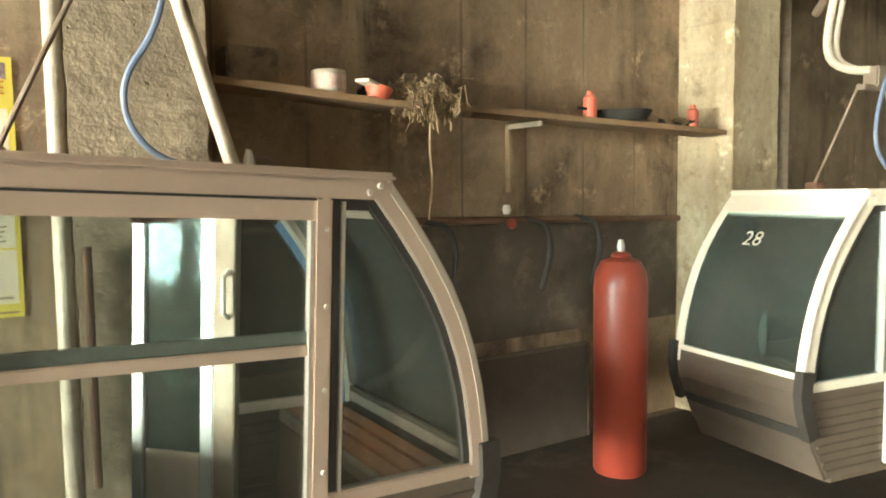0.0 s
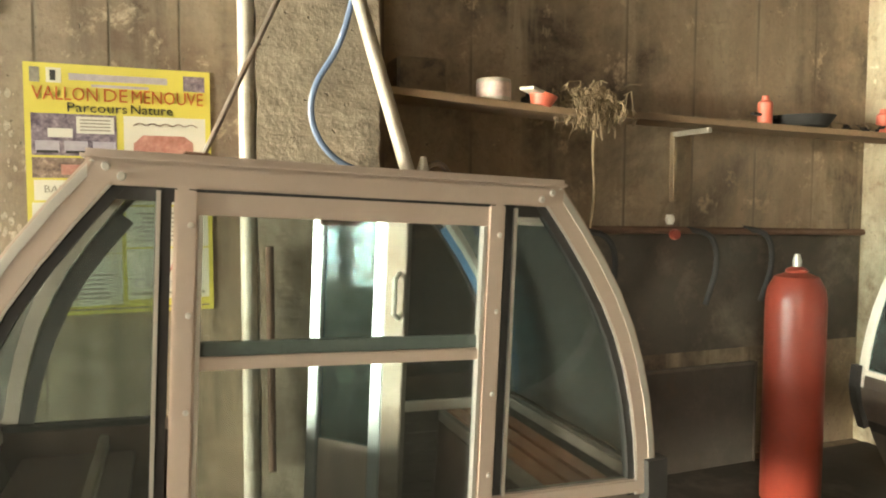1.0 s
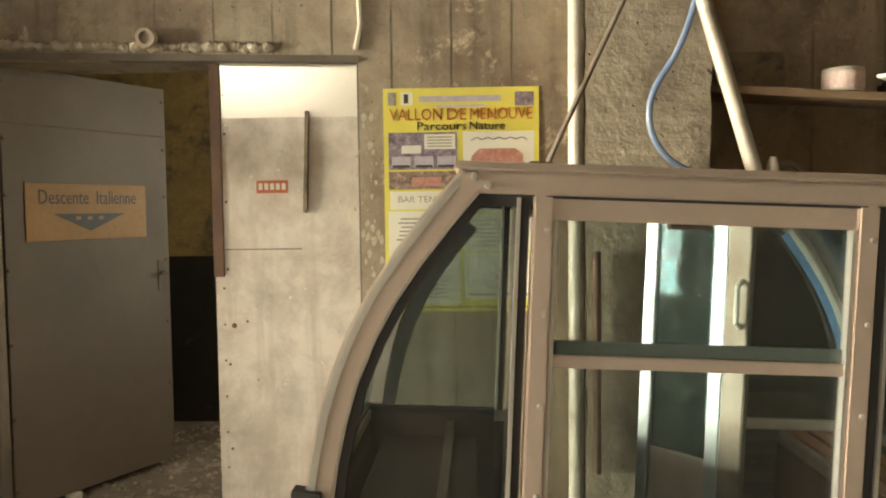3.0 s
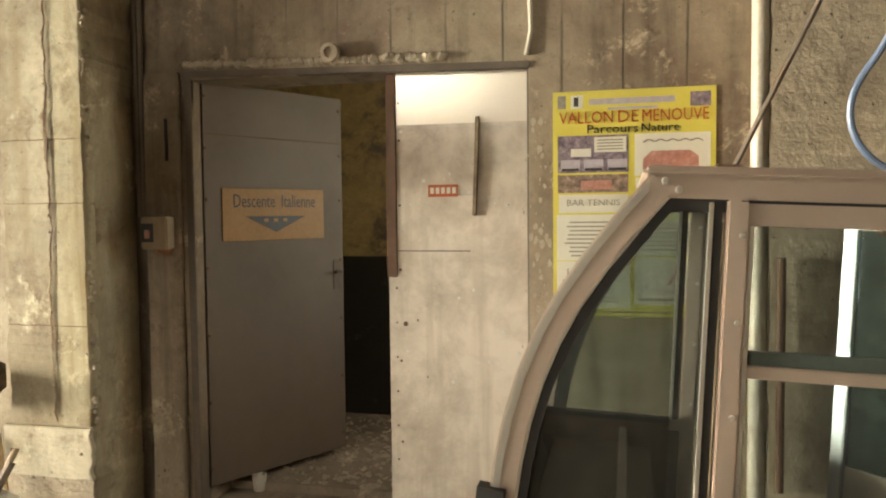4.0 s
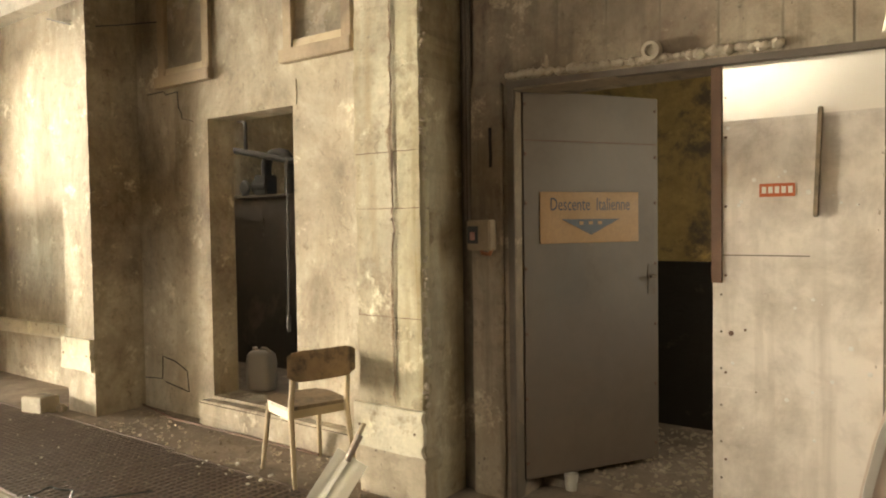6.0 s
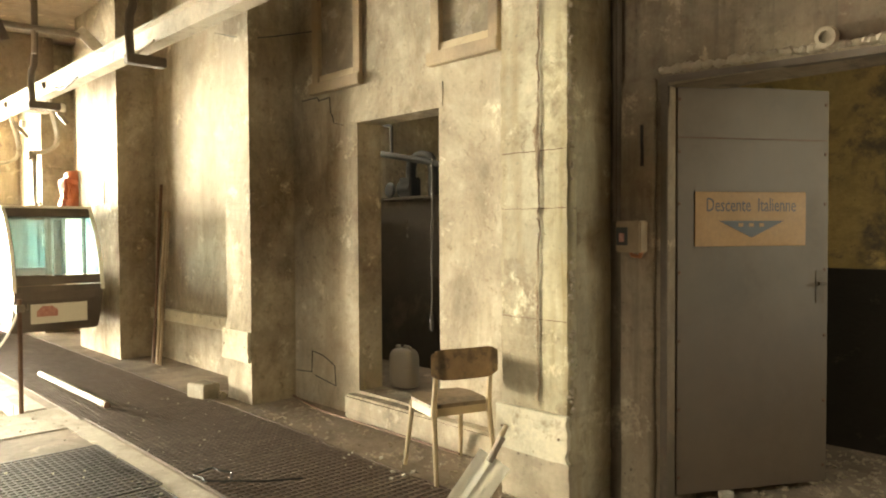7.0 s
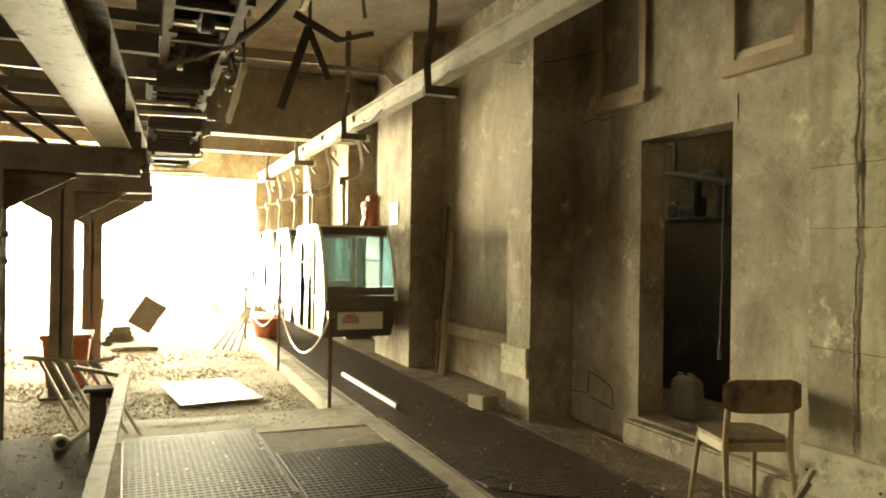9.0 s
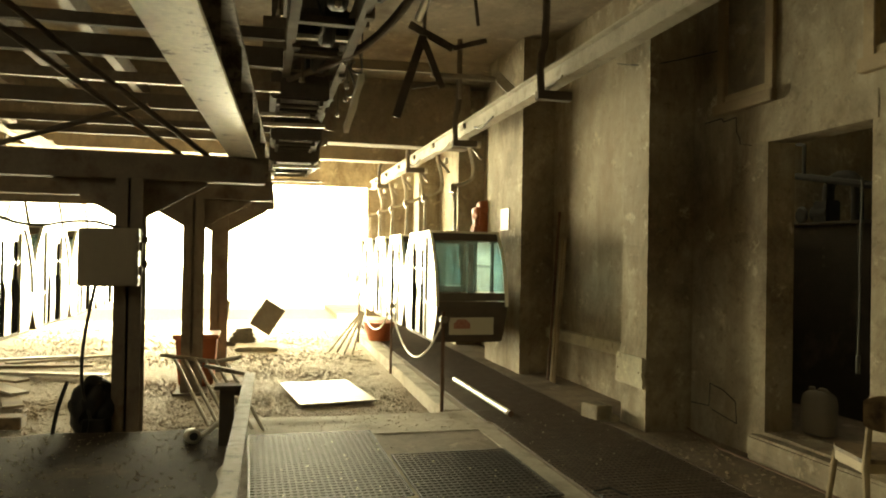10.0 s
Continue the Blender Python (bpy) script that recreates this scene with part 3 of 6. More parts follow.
setting("wall_workroom", bm, PLASTER, "pale plastered back wall of the workroom", "wall")
bm = box(-7.3, 4.122, 0.0, -3.9, 6.7, 0.225)
setting("floor_workroom", bm, FLOOR, "raised concrete floor of the workroom", "floor")

bm = rough_up(box(0.86, WALL - 0.012, 0.74, 4.5, WALL - 0.001, 1.5, 0.003), 0.004, 3, 3)
setting("soot_dado", bm, SOOT, "black sooty band along the lower wall", "wall")
# step, lintel and cracked plaster at the doorway
bm = rough_up(box(-5.8, WALL - 0.13, 0.0, -3.62, WALL, 0.21, 0.02), 0.012, 5, 3)
setting("doorstep", bm, PLASTER, "worn concrete ledge below the doorway", "step")
bm = rough_up(box(-6.1, WALL - 0.005, 2.6, -4.64, WALL + 0.02, 2.8, 0.004), 0.003, 4, 3)
setting("door_lintel", bm, PLASTER, "cracked plastered lintel above the doorway", "lintel")
for nm, pts in (("crack", ((-6.62, 2.9), (-6.36, 2.9), (-6.34, 2.87), (-6.16, 2.88), (-6.15, 2.74), (-6.11, 2.69), (-6.1, 2.63), (-5.95, 2.6))),
                ("crack", ((-6.78, 0.28), (-6.5, 0.29), (-6.49, 0.5), (-6.3, 0.47), (-6.12, 0.4), (-6.1, 0.22), (-6.45, 0.27)))):
    bm = tube([(x, WALL - 0.002, z + 0.012 * noise.noise((x * 9, z * 9, 0))) for x, z in pts], 0.005, 5)
    setting(nm, bm, BLACK, "thin dark crack in the plaster", "crack")

def crack_x(z):
    return -3.3 + 0.016 * noise.noise((z * 7, 0, 0)) + 0.02 * noise.noise((z * 1.3, 4, 0)) + 0.010 * noise.noise((z * 21, 6, 0)) + 0.006 * noise.noise((z * 55, 3, 0))


# the crack with rust runs in the painted pillar and the board nailed round its foot
pts, z = [], 0.6
while z < 4.5:
    pts.append((crack_x(z), FACE - 0.009, z))
    z += 0.018
bm = tube(pts, [0.002 + 0.009 * max(0.0, noise.noise((p[2] * 6, 2, 0))) + 0.008 * abs(noise.noise((p[2] * 33, 5, 0))) for p in pts], 5)
setting("crack_pillar", bm, RUST_BROWN, "rust-brown vertical crack in the pillar", "crack")


# rusty stain that has run along the crack
bm = bmesh.new()
rows = []
for i in range(160):
    z = 0.6 + i * 0.0245
    mid = crack_x(z) + 0.012
    w = 0.004 + 0.04 * max(0.0, noise.noise((z * 2.1, 8, 0)) + 0.25) + 0.035 * abs(noise.noise((z * 27, 9, 0)))
    rows.append([bm.verts.new((mid - w * (1 - j / 3), FACE - 0.0125 - 0.003 * (j == 1), z)) for j in range(4)])
for a, b in zip(rows, rows[1:]):
    for j in range(3):
        bm.faces.new((a[j], a[j + 1], b[j + 1], b[j]))
setting("stain_pillar", bm, RUST_STAIN, "rust-brown damp stain run down beside the crack", "stain")


# thick ragged render coat on the pillar's outer half
bm = bmesh.new()
rows = []
for i in range(150):
    z = 0.58 + i * 0.028
    edge = -3.077 + 0.009 * noise.noise((z * 3, 1, 0)) + 0.012 * noise.noise((z * 19, 5, 0)) - 0.02 * max(0.0, noise.noise((z * 6, 2, 0)) - 0.25)
    left = crack_x(z) + 0.006
    row = []
    for j in range(13):
        u = j / 12
        x = left + (edge - left) * u
        lip = 0.006 * min(1, 8 * u) + 0.0015 * noise.noise((u * 3, 0, z * 5)) + 0.0012 * noise.noise((u * 9, 3, z * 14)) * u
        row.append(bm.verts.new((x, FACE - max(0.001, lip), z)))
    row.append(bm.verts.new((edge - 0.004, FACE + 0.07, z)))
    rows.append(row)
for a, b in zip(rows, rows[1:]):
    for j in range(len(a) - 1):
        bm.faces.new((a[j], a[j + 1], b[j + 1], b[j]))
setting("pillar_render", bm, COAT, "yellowish crumbling render on the pillar edge", "render coat")
for f in bpy.context.scene.objects["pillar_render"].data.polygons:
    f.use_smooth = True


# crumbs of render standing proud along the pillar's broken edge and its crack
crumb = random.Random(77)
bm = bmesh.new()
for k in range(330):
    z = 0.6 + 3.8 * crumb.random()
    if k < 240:
        x, y, r = -3.07 + 0.016 * crumb.random() - 0.04 * crumb.random() ** 3, FACE - 0.008 + 0.03 * crumb.random(), 0.004 + 0.013 * crumb.random() ** 2
    else:
        x, y, r = -3.3 + 0.02 * noise.noise((z * 1.3, 4, 0)) + crumb.choice((-0.022, 0.024)) + 0.01 * crumb.random(), FACE - 0.001, 0.003 + 0.007 * crumb.random() ** 2
    bmesh.ops.create_icosphere(bm, subdivisions=1, radius=r, matrix=pose(x, y, z, 360 * crumb.random(), 360 * crumb.random()))
for v in bm.verts:
    v.co += noise.noise_vector(v.co * 60) * 0.006
tagged(setting("render_crumbs", bm, FOAM, "crumbs of broken render along the pillar edge", "render crumbs"), kind="stuff")


# bare pitted concrete at the pillar's foot and thin form joints across its face
setting("pillar_foot", rough_up(box(-3.604, FACE - 0.008, 0.0, -3.074, FACE + 0.02, 0.31, 0.004), 0.008, 14, 6), ROUGH, "bare pitted concrete at the pillar foot", "pillar")
for z in (1.12, 1.78, 2.12):
    setting("form_joint", tube([(-3.595 + 0.05 * k, FACE - 0.001 - 0.004 * (k > 6), z + 0.006 * noise.noise((k * 0.7, z, 0))) for k in range(11)], 0.0028, 5), RUST_BROWN, "thin dark joint line across the pillar", "joint")
peel = random.Random(9)
bm = bmesh.new()
for k in range(70):
    u = peel.random()
    x, z, r = -0.735 + 0.035 * peel.gauss(0, 1), 1.0 + 1.2 * u, 0.003 + 0.012 * peel.random() ** 2
    ring = [(x + r * (0.6 + 0.6 * peel.random()) * math.cos(a), z + 1.9 * r * (0.6 + 0.6 * peel.random()) * math.sin(a)) for a in (0.0, 0.9, 1.8, 2.7, 3.6, 4.5, 5.4)]
    plate(ring, 0.001, bm, pose(0, POSTER_WALL - 0.001 - 0.0005 * k / 70, 0))
tagged(setting("peeled_patches", bm, FOAM, "pale patches where the paint has peeled beside the door", "peeled paint"), kind="stuff")


def nailed_board(x0, x1, z0, z1, y, label):
    t = thing("wall_board", pose(0, 0, 0), label, "board")
    bm = rough_up(box(x0, y - 0.035, z0, x1, y, z1, 0.005), 0.008, 9, 9)
    for v in bm.verts:
        if v.co.x > x1 - 0.05:
            v.co.x += 0.035 * noise.noise((v.co.z * 16, 2, 0)) - 0.01
    part("board", bm, BOARD, t)
    for x in (x0 + 0.06, x1 - 0.07):
        part("nail", lathe([(0.008, 0), (0.008, 0.006)], 8, None, pose(x, y - 0.036, (z0 + z1) / 2, 90)), RUST_BROWN, t)


nailed_board(-3.63, -3.06, 0.30, 0.575, FACE, "pale broken board nailed round the pillar foot")
nailed_board(-7.33, -6.79, 0.40, 0.69, FACE, "pale short board nailed to the pillar")
bm = bar((-10.2, WALL - 0.05, 0.58), (-7.3, WALL - 0.05, 0.62), 0.1, 0.14, 0.006)
solid("guard_plank", rough_up(bm, 0.006, 6, 3), BOARD, "long pale plank fixed along the plaster wall", "plank")
# window frames above the doorway
for i, h in enumerate((WIN_A, WIN_B)):
    w = thing("window_%d" % (i + 1), pose((h[0] + h[1]) / 2, WALL, h[2]), "small wooden window with a dusty pane", "window", kind="structure")
    hw, hh = (h[1] - h[0]) / 2, h[3] - h[2]
    part("sill", rough_up(box(-hw - 0.05, -0.07, -0.1, hw + 0.05, 0.05, 0.0, 0.008), 0.004, 8, 2), WOOD, w)
    for s in (-1, 1):
        part("stile", box(s * hw - 0.05 - 0.02 * s, -0.035, 0.0, s * hw + 0.05 - 0.02 * s, 0.05, hh, 0.006), WOOD, w)
    part("frame_rail", box(-hw + 0.03, -0.02, 0.0, hw - 0.03, 0.04, 0.07, 0.005), WOOD_PALE, w)
    g = part("pane", box(-hw + 0.03, 0.01, 0.07, hw - 0.03, 0.016, hh), GLASS_DUST, w)
    g.visible_shadow = False

# ---- kerb blocks ----
x = -7.98
kerb = thing("kerb", pose(0, 0, 0), "row of pale concrete kerb blocks edging the platform", "kerb", kind="structure")
i = 0
while x > -19.5:
    w = 0.38 + 0.05 * random.random()
    j = 0.012 * (random.random() - 0.5)
    part("block", box(x - w, 1.74 + j - 0.012 * (x + 8), -0.2, x - 0.008, 1.93 - 0.012 * (x + 8), 0.012 + j, 0.008), PALE_SLAB, kerb)
    x -= w
bm = rough_up(box(-7.95, -0.4, -0.3, -7.15, 2.35, 0.006, 0.004), 0.02, 3, 6, lambda c: c.x < -7.5)
setting("apron", bm, PALE_SLAB, "pale concrete strip between the gratings and the gravel", "floor")
bm = box(-7.2, 1.86, -0.3, -3.4, 2.03, 0.007)
setting("apron_strip", bm, PALE_SLAB, "pale concrete strip beside the grating", "floor")


bm = bmesh.new()
bmesh.ops.create_grid(bm, x_segments=50, y_segments=50, size=1.0)
for v in bm.verts:
    x, y = -5.6 + v.co.x * 2.02, -3.1 + v.co.y * 2.7
    if abs(v.co.x) > 0.99 or abs(v.co.y) > 0.99:
        x, y = x + 0.12 * noise.noise((x * 2, y * 2, 1)), y + 0.12 * noise.noise((x * 2, y * 2, 7))
    v.co = Vector((x, y, 0.012 + 0.008 * noise.noise((x * 2, y * 2, 0)) if abs(v.co.x) < 0.97 and abs(v.co.y) < 0.97 else 0.001))
setting("earth_floor", bm, EARTH, "dark trodden earth covering the concrete floor", "floor")

# ---- gratings ----
def grating(name, x0, x1, y0, y1, rz, label, px=0.06, py=0.046, ragged=0.0):
    """Pressed steel grating: bars both ways with raised ribs."""
    g = thing(name, pose((x0 + x1) / 2, (y0 + y1) / 2, 0.008, 0, 0, rz), label, "grating")
    hx, hy = (x1 - x0) / 2, (y1 - y0) / 2
    steel, under = (GRATE_WALK, NEAR_BLACK) if name == "walkway_grating" else (GRATE, BLACK)
    verts, faces = [], []

    def add(a, b, c, d, e, f):
        k = len(verts)
        verts.extend(((a, b, c), (d, b, c), (d, e, c), (a, e, c), (a, b, f), (d, b, f), (d, e, f), (a, e, f)))
        faces.extend(((k + 4, k + 5, k + 6, k + 7), (k, k + 1, k + 5, k + 4), (k + 1, k + 2, k + 6, k + 5), (k + 2, k + 3, k + 7, k + 6), (k + 3, k, k + 4, k + 7)))
    n = int(2 * hx / px)
    for i in range(n + 1):
        x = -hx + i * px
        cut = ragged * abs(noise.noise((x * 6, 1, 0)))
        add(x - 0.011, -hy, 0.0, x + 0.011, hy - cut, 0.008)
    n = int(2 * hy / py)
    for i in range(n + 1):
        y = -hy + i * py
        cut = ragged * abs(noise.noise((y * 6, 7, 0)))
        add(-hx + cut, y - 0.008, 0.0, hx, y + 0.008, 0.005)
    me = bpy.data.meshes.new("lattice")
    me.from_pydata(verts, [], faces)
    me.materials.append(steel)
    lat = new("lattice", me)
    lat.parent = g
    # dark sheet under the bars paints the shade in the holes
    part("gap_shade", box(-hx + 0.01, -hy + 0.01, -0.006, hx - 0.01, hy - 0.01, -0.003), under, g)
    for s in (-1, 1):
        part("edge_bar", box(-hx, s * hy - 0.006, 0, hx, s * hy + 0.006, 0.012), steel, g)
    return g


for i in range(5):
    grating("walkway_grating", -7.35 - 2.0 * (i + 1) + 0.02, -7.35 - 2.0 * i, 2.02 + 0.012 * i, 3.12, 0.0, "long rusty steel walkway grating below the cabins")
grating("walkway_grating", -7.33, -5.3, 2.06, 3.18, 0.0, "rusty steel walkway grating on the concrete floor")
grating("walkway_grating", -5.28, -3.3, 2.06, 3.14, 0.0, "rusty steel walkway grating on the concrete floor")
grating("floor_grating", -7.26, -5.4, -0.21, 0.86, 0.8, "dark rusty floor grating with a ragged corner", ragged=0.1)
grating("floor_grating", -6.42, -5.2, 0.91, 1.86, 0.6, "dark rusty floor grating beside the pale strip")
grating("floor_grating", -5.4, -3.7, -0.15, 0.82, 0.6, "dark rusty floor grating beside the pale strip")
grating("floor_grating", -5.15, -3.5, 0.9, 1.84, 0.4, "dark rusty floor grating beside the pale strip")

# ---- the double steel door ----
d = thing("door_1", pose(0, 0, 0), "dented zinc-clad door leaf standing shut", "door", kind="structure")
bm = box(-1.555, 3.85, 0.02, -0.785, 3.9, 2.46, 0.004)
part("leaf", bm, SHEET, d)
part("top_sheet", box(-1.502, 3.846, 2.175, -0.787, 3.8495, 2.458, 0.001), SHEET_TOP, d, "smooth shiny upper sheet")
part("seam", box(-1.502, 3.8445, 2.165, -0.787, 3.8495, 2.18), SHEET, d)
part("seam", box(-1.5, 3.8465, 1.50, -1.1, 3.8495, 1.506), SHEET_DULL, d)
part("handle", bar((-1.074, 3.835, 1.69), (-1.054, 3.835, 2.21), 0.022, 0.022, 0.004), WOOD_WORN, d, "rusty brown iron bar handle")
part("astragal", box(-1.56, 3.84, 1.36, -1.505, 3.855, 2.46, 0.003), RUST_BROWN, d)
for z in (0.45, 0.9, 1.4, 1.75, 2.1, 2.3):
    part("rivet", lathe([(0.008, 0), (0.006, 0.005)], 8, None, pose(-1.49, 3.851, z, 90)), RUST_BROWN, d)
for x, z in ((-1.2, 2.0), (-1.02, 1.98), (-1.03, 1.7), (-1.17, 1.66), (-1.42, 1.66), (-1.3, 1.3), (-0.95, 1.22), (-1.25, 0.75)):
    part("dent", lathe([(0.02, 0), (0.014, 0.003), (0.005, 0.004)], 12, None, pose(x, 3.852, z, 90)), SHEET, d)
dents = random.Random(41)
for k in range(34):
    r = 0.004 + 0.014 * dents.random() ** 2
    part("dent", lathe([(r, 0), (r * 0.7, 0.0025), (r * 0.2, 0.0035)], 8, None, pose(-1.5 + 0.68 * dents.random(), 3.8515, 0.5 + 1.9 * dents.random(), 90)), ALU_BRIGHT if k % 11 else RUST_BROWN, d)
for z in (0.82, 1.98):
    part("seam", box(-1.526, 3.8475, z, -0.794, 3.8495, z + 0.005), SHEET, d)
for k in range(11):
    part("rivet", lathe([(0.007, 0), (0.005, 0.004)], 8, None, pose(-1.512, 3.851, 0.35 + 0.19 * k, 90)), SHEET_DULL, d)
lab = part("warning_label", box(-1.328, 3.8455, 1.793, -1.165, 3.8495, 1.858), PRINT_RED, d, "small red warning label with white marks")
for k in range(5):
    part("mark", box(-1.316 + 0.03 * k, 3.8435, 1.81, -1.296 + 0.03 * k, 3.846, 1.843), PAPER, d)

LEAF = pose(-2.68, 3.86, 0.1, 0, 0, 60.0)
d = thing("door_2", LEAF, "dull grey steel door leaf standing open inwards", "door", kind="structure")
part("leaf", box(0.005, 0, 0, 1.03, 0.045, 2.385, 0.004), SHEET_DULL, d)
part("seam", box(0.01, -0.003, 2.08, 1.02, 0.0, 2.086), RUST_BROWN, d)
for s in (0.02, 1.005):
    for z in (0.1, 0.5, 0.9, 1.3, 1.7, 2.0, 2.3):
        part("rivet", lathe([(0.011, 0), (0.007, 0.005)], 8, None, pose(s, 0, z, 90)), RUST_BROWN, d)
part("handle", tube([(0.97, 0, 1.22), (0.97, -0.05, 1.22), (0.92, -0.055, 1.22)], 0.01), STEEL, d, "dark steel lever handle")
part("lock_plate", box(0.94, -0.006, 1.1, 1.0, 0.0, 1.3, 0.002), STEEL, d)
sg = part("sign", box(0.115, -0.007, 1.45, 0.865, -0.001, 1.77, 0.003), SIGN_OCHRE, d, "faded orange sign with dark lettering and arrow")
lettering("letters", "Descente  Italienne", 0.115, pose(0.49, -0.008, 1.655), PRINT_BLACK, sg, width=0.60)
part("arrow", plate([(0.27, 1.6), (0.71, 1.6), (0.49, 1.5)], 0.003, None, pose(0, -0.0105, 0)), PRINT_BLACK, sg)
for k in range(3):
    part("arrow_mark", box(0.40 + 0.07 * k, -0.013, 1.565, 0.43 + 0.07 * k, -0.011, 1.585), SIGN_OCHRE, sg)

fr = thing("door_frame", pose(0, 0, 0), "rusty iron frame of the double door", "door frame", kind="structure")
part("jamb", box(-2.735, 3.775, 0.0, -2.69, 3.803, 2.5, 0.004), STEEL, fr)
part("jamb", box(-0.79, 3.79, 0.0, -0.775, 3.9, 2.46, 0.003), STEEL, fr)
part("head", bar((-2.74, 3.8, 2.505), (-0.77, 3.8, 2.455), 0.06, 0.035, 0.004), STEEL, fr)
bm = bmesh.new()
for k in range(110):
    x = -2.72 + 1.5 * k / 109
    r = 0.012 + 0.02 * random.random()
    bmesh.ops.create_icosphere(bm, subdivisions=1, radius=r, matrix=pose(x, 3.765 + 0.012 * random.random(), 2.55 - 0.024 * (x + 2.7) + 0.01 * random.random()))
solid("mortar_bead", bm, FOAM, "crumbling pale mortar squeezed along the door head", "mortar", kind="structure", smooth=True)
bm = bmesh.new()
lathe([(0.028, 0.03), (0.03, 0.0), (0.048, 0.0), (0.05, 0.05), (0.028, 0.05)], 16, bm, pose(-1.83, 3.71, 2.565, -80))
solid("pipe_end", bm, FOAM, "stub of pale pipe above the door", "pipe", smooth=True)
bm = tube([(-0.77, 3.765, 3.4), (-0.775, 3.765, 2.9), (-0.765, 3.765, 2.62), (-0.79, 3.765, 2.5)], 0.012, 8)
solid("wall_cable", bm, WHITE_PLASTIC, "white cable running down beside the door", "cable", smooth=True)

bx = thing("junction_box", pose(-2.88, 3.775, 1.61), "tan electrical switch box on the wall", "switch box")
part("body", box(-0.083, -0.11, -0.092, 0.083, 0.0, 0.093, 0.008), WOOD, bx)
# flat black plate paints the dark inside of the open box
part("window", box(-0.075, -0.114, -0.05, 0.0, -0.108, 0.055, 0.002), PRINT_BLACK, bx)
part("switch", box(-0.05, -0.125, -0.03, -0.02, -0.112, 0.02, 0.003), PRINT_PINK, bx, "dull red switch knob")
part("stub", tube([(-0.02, -0.06, -0.07), (0.0, -0.06, -0.11), (0.05, -0.06, -0.115), (0.07, -0.06, -0.07)], 0.014), ORANGE_WOOD, bx)
for k, x in enumerate((-3.02, -2.99)):
    solid("conduit", tube([(x, 3.75, 4.6), (x, 3.75, 1.7)], 0.014), STEEL, "dark conduit running down the wall corner", "conduit", smooth=True)
bm = rough_up(box(-2.98, 3.745, 0.0, -2.76, 3.779, 2.52, 0.006), 0.01, 5, 6)
setting("door_trim", bm, CONC, "rough cement strip beside the door frame", "trim")

setting("wall_slot", rough_up(box(-2.845, 3.741, 2.02, -2.825, 3.746, 2.26, 0.001), 0.004, 12, 4), BLACK, "narrow dark chase broken into the cement", "crack")

# ---- poster ----
p = thing("poster", pose(-0.268, 3.777, 1.18), "large yellow printed trail poster with pictures and notices", "poster")


def flat(name, x0, z0, x1, z1, lift, material, label=""):
    return part(name, box(x0, -0.004 - lift, z0, x1, -0.0035 - lift + 0.0005, z1), material, p, label)


part("sheet", box(-0.389, -0.004, 0.0, 0.389, 0.0, 1.125), YELLOW, p)
for word, x, w in (("VALLON", -0.2235, 0.263), ("DE", -0.022, 0.098), ("MENOUVE", 0.2, 0.31)):
    lettering("title_word", word, 0.085, pose(x, -0.006, 0.965), PRINT_RED, p, "orange-red title lettering", width=w)
for word, x, w in (("Parcours", -0.097, 0.245), ("Nature", 0.1305, 0.178)):
    lettering("subtitle_word", word, 0.06, pose(x, -0.006, 0.915), PRINT_BLACK, p, "black subtitle lettering", width=w)
flat("heading_bar", -0.21, 1.055, 0.2, 1.085, 0.001, PRINT_LILAC)
flat("heading_bar", -0.12, 1.028, 0.12, 1.04, 0.001, PRINT_LILAC)
flat("crest", -0.365, 1.04, -0.325, 1.105, 0.001, PRINT_GREY)
flat("emblem", -0.3, 1.04, -0.24, 1.105, 0.001, PAPER)
flat("emblem_mark", -0.285, 1.05, -0.262, 1.095, 0.002, PRINT_BLACK)
flat("small_picture", 0.27, 1.03, 0.365, 1.1, 0.001, PURPLE)
for nm, x0, z0, x1, z1, mt in (("photo", -0.365, 0.72, -0.02, 0.905, PURPLE), ("photo", -0.365, 0.62, -0.02, 0.71, PRINT_BROWN),
                              ("notice", 0.01, 0.70, 0.365, 0.905, PAPER), ("notice", -0.36, 0.52, -0.02, 0.61, PAPER), ("notice", -0.37, 0.28, -0.01, 0.51, PAPER),
                              ("notice", -0.37, 0.04, -0.01, 0.275, PAPER), ("notice", 0.015, 0.5, 0.365, 0.69, PAPER), ("notice", 0.01, 0.305, 0.37, 0.49, PAPER), ("notice", 0.01, 0.06, 0.37, 0.295, PAPER)):
    flat(nm, x0, z0, x1, z1, 0.001, mt)
flat("caption", -0.185, 0.82, -0.03, 0.895, 0.002, PAPER)
for k in range(4):
    flat("caption_line", -0.17, 0.832 + 0.015 * k, -0.045, 0.838 + 0.015 * k, 0.003, PRINT_GREY)
flat("house_front", -0.30, 0.80, -0.2, 0.84, 0.002, PAPER)
for k in range(3):
    flat("car", -0.35 + 0.115 * k, 0.735, -0.255 + 0.115 * k, 0.785, 0.002, PRINT_LILAC)
    flat("car_wheels", -0.345 + 0.115 * k, 0.73, -0.26 + 0.115 * k, 0.742, 0.003, PRINT_BLACK)
flat("ruins", -0.25, 0.635, -0.1, 0.68, 0.002, PRINT_PINK)
part("house", plate([(0.05, 0.73), (0.31, 0.72), (0.31, 0.79), (0.27, 0.82), (0.09, 0.82), (0.05, 0.78)], 0.001, None, pose(0, -0.0065, 0)), PRINT_PINK, p)
part("script", tube([(0.05 + 0.028 * k, -0.006, 0.862 + 0.016 * (k % 2)) for k in range(11)], 0.003, 5, None, 2), PRINT_BROWN, p)
lettering("notice_heading", "BAR TENNIS", 0.045, pose(-0.19, -0.006, 0.555), PRINT_GREY, p, width=0.26)
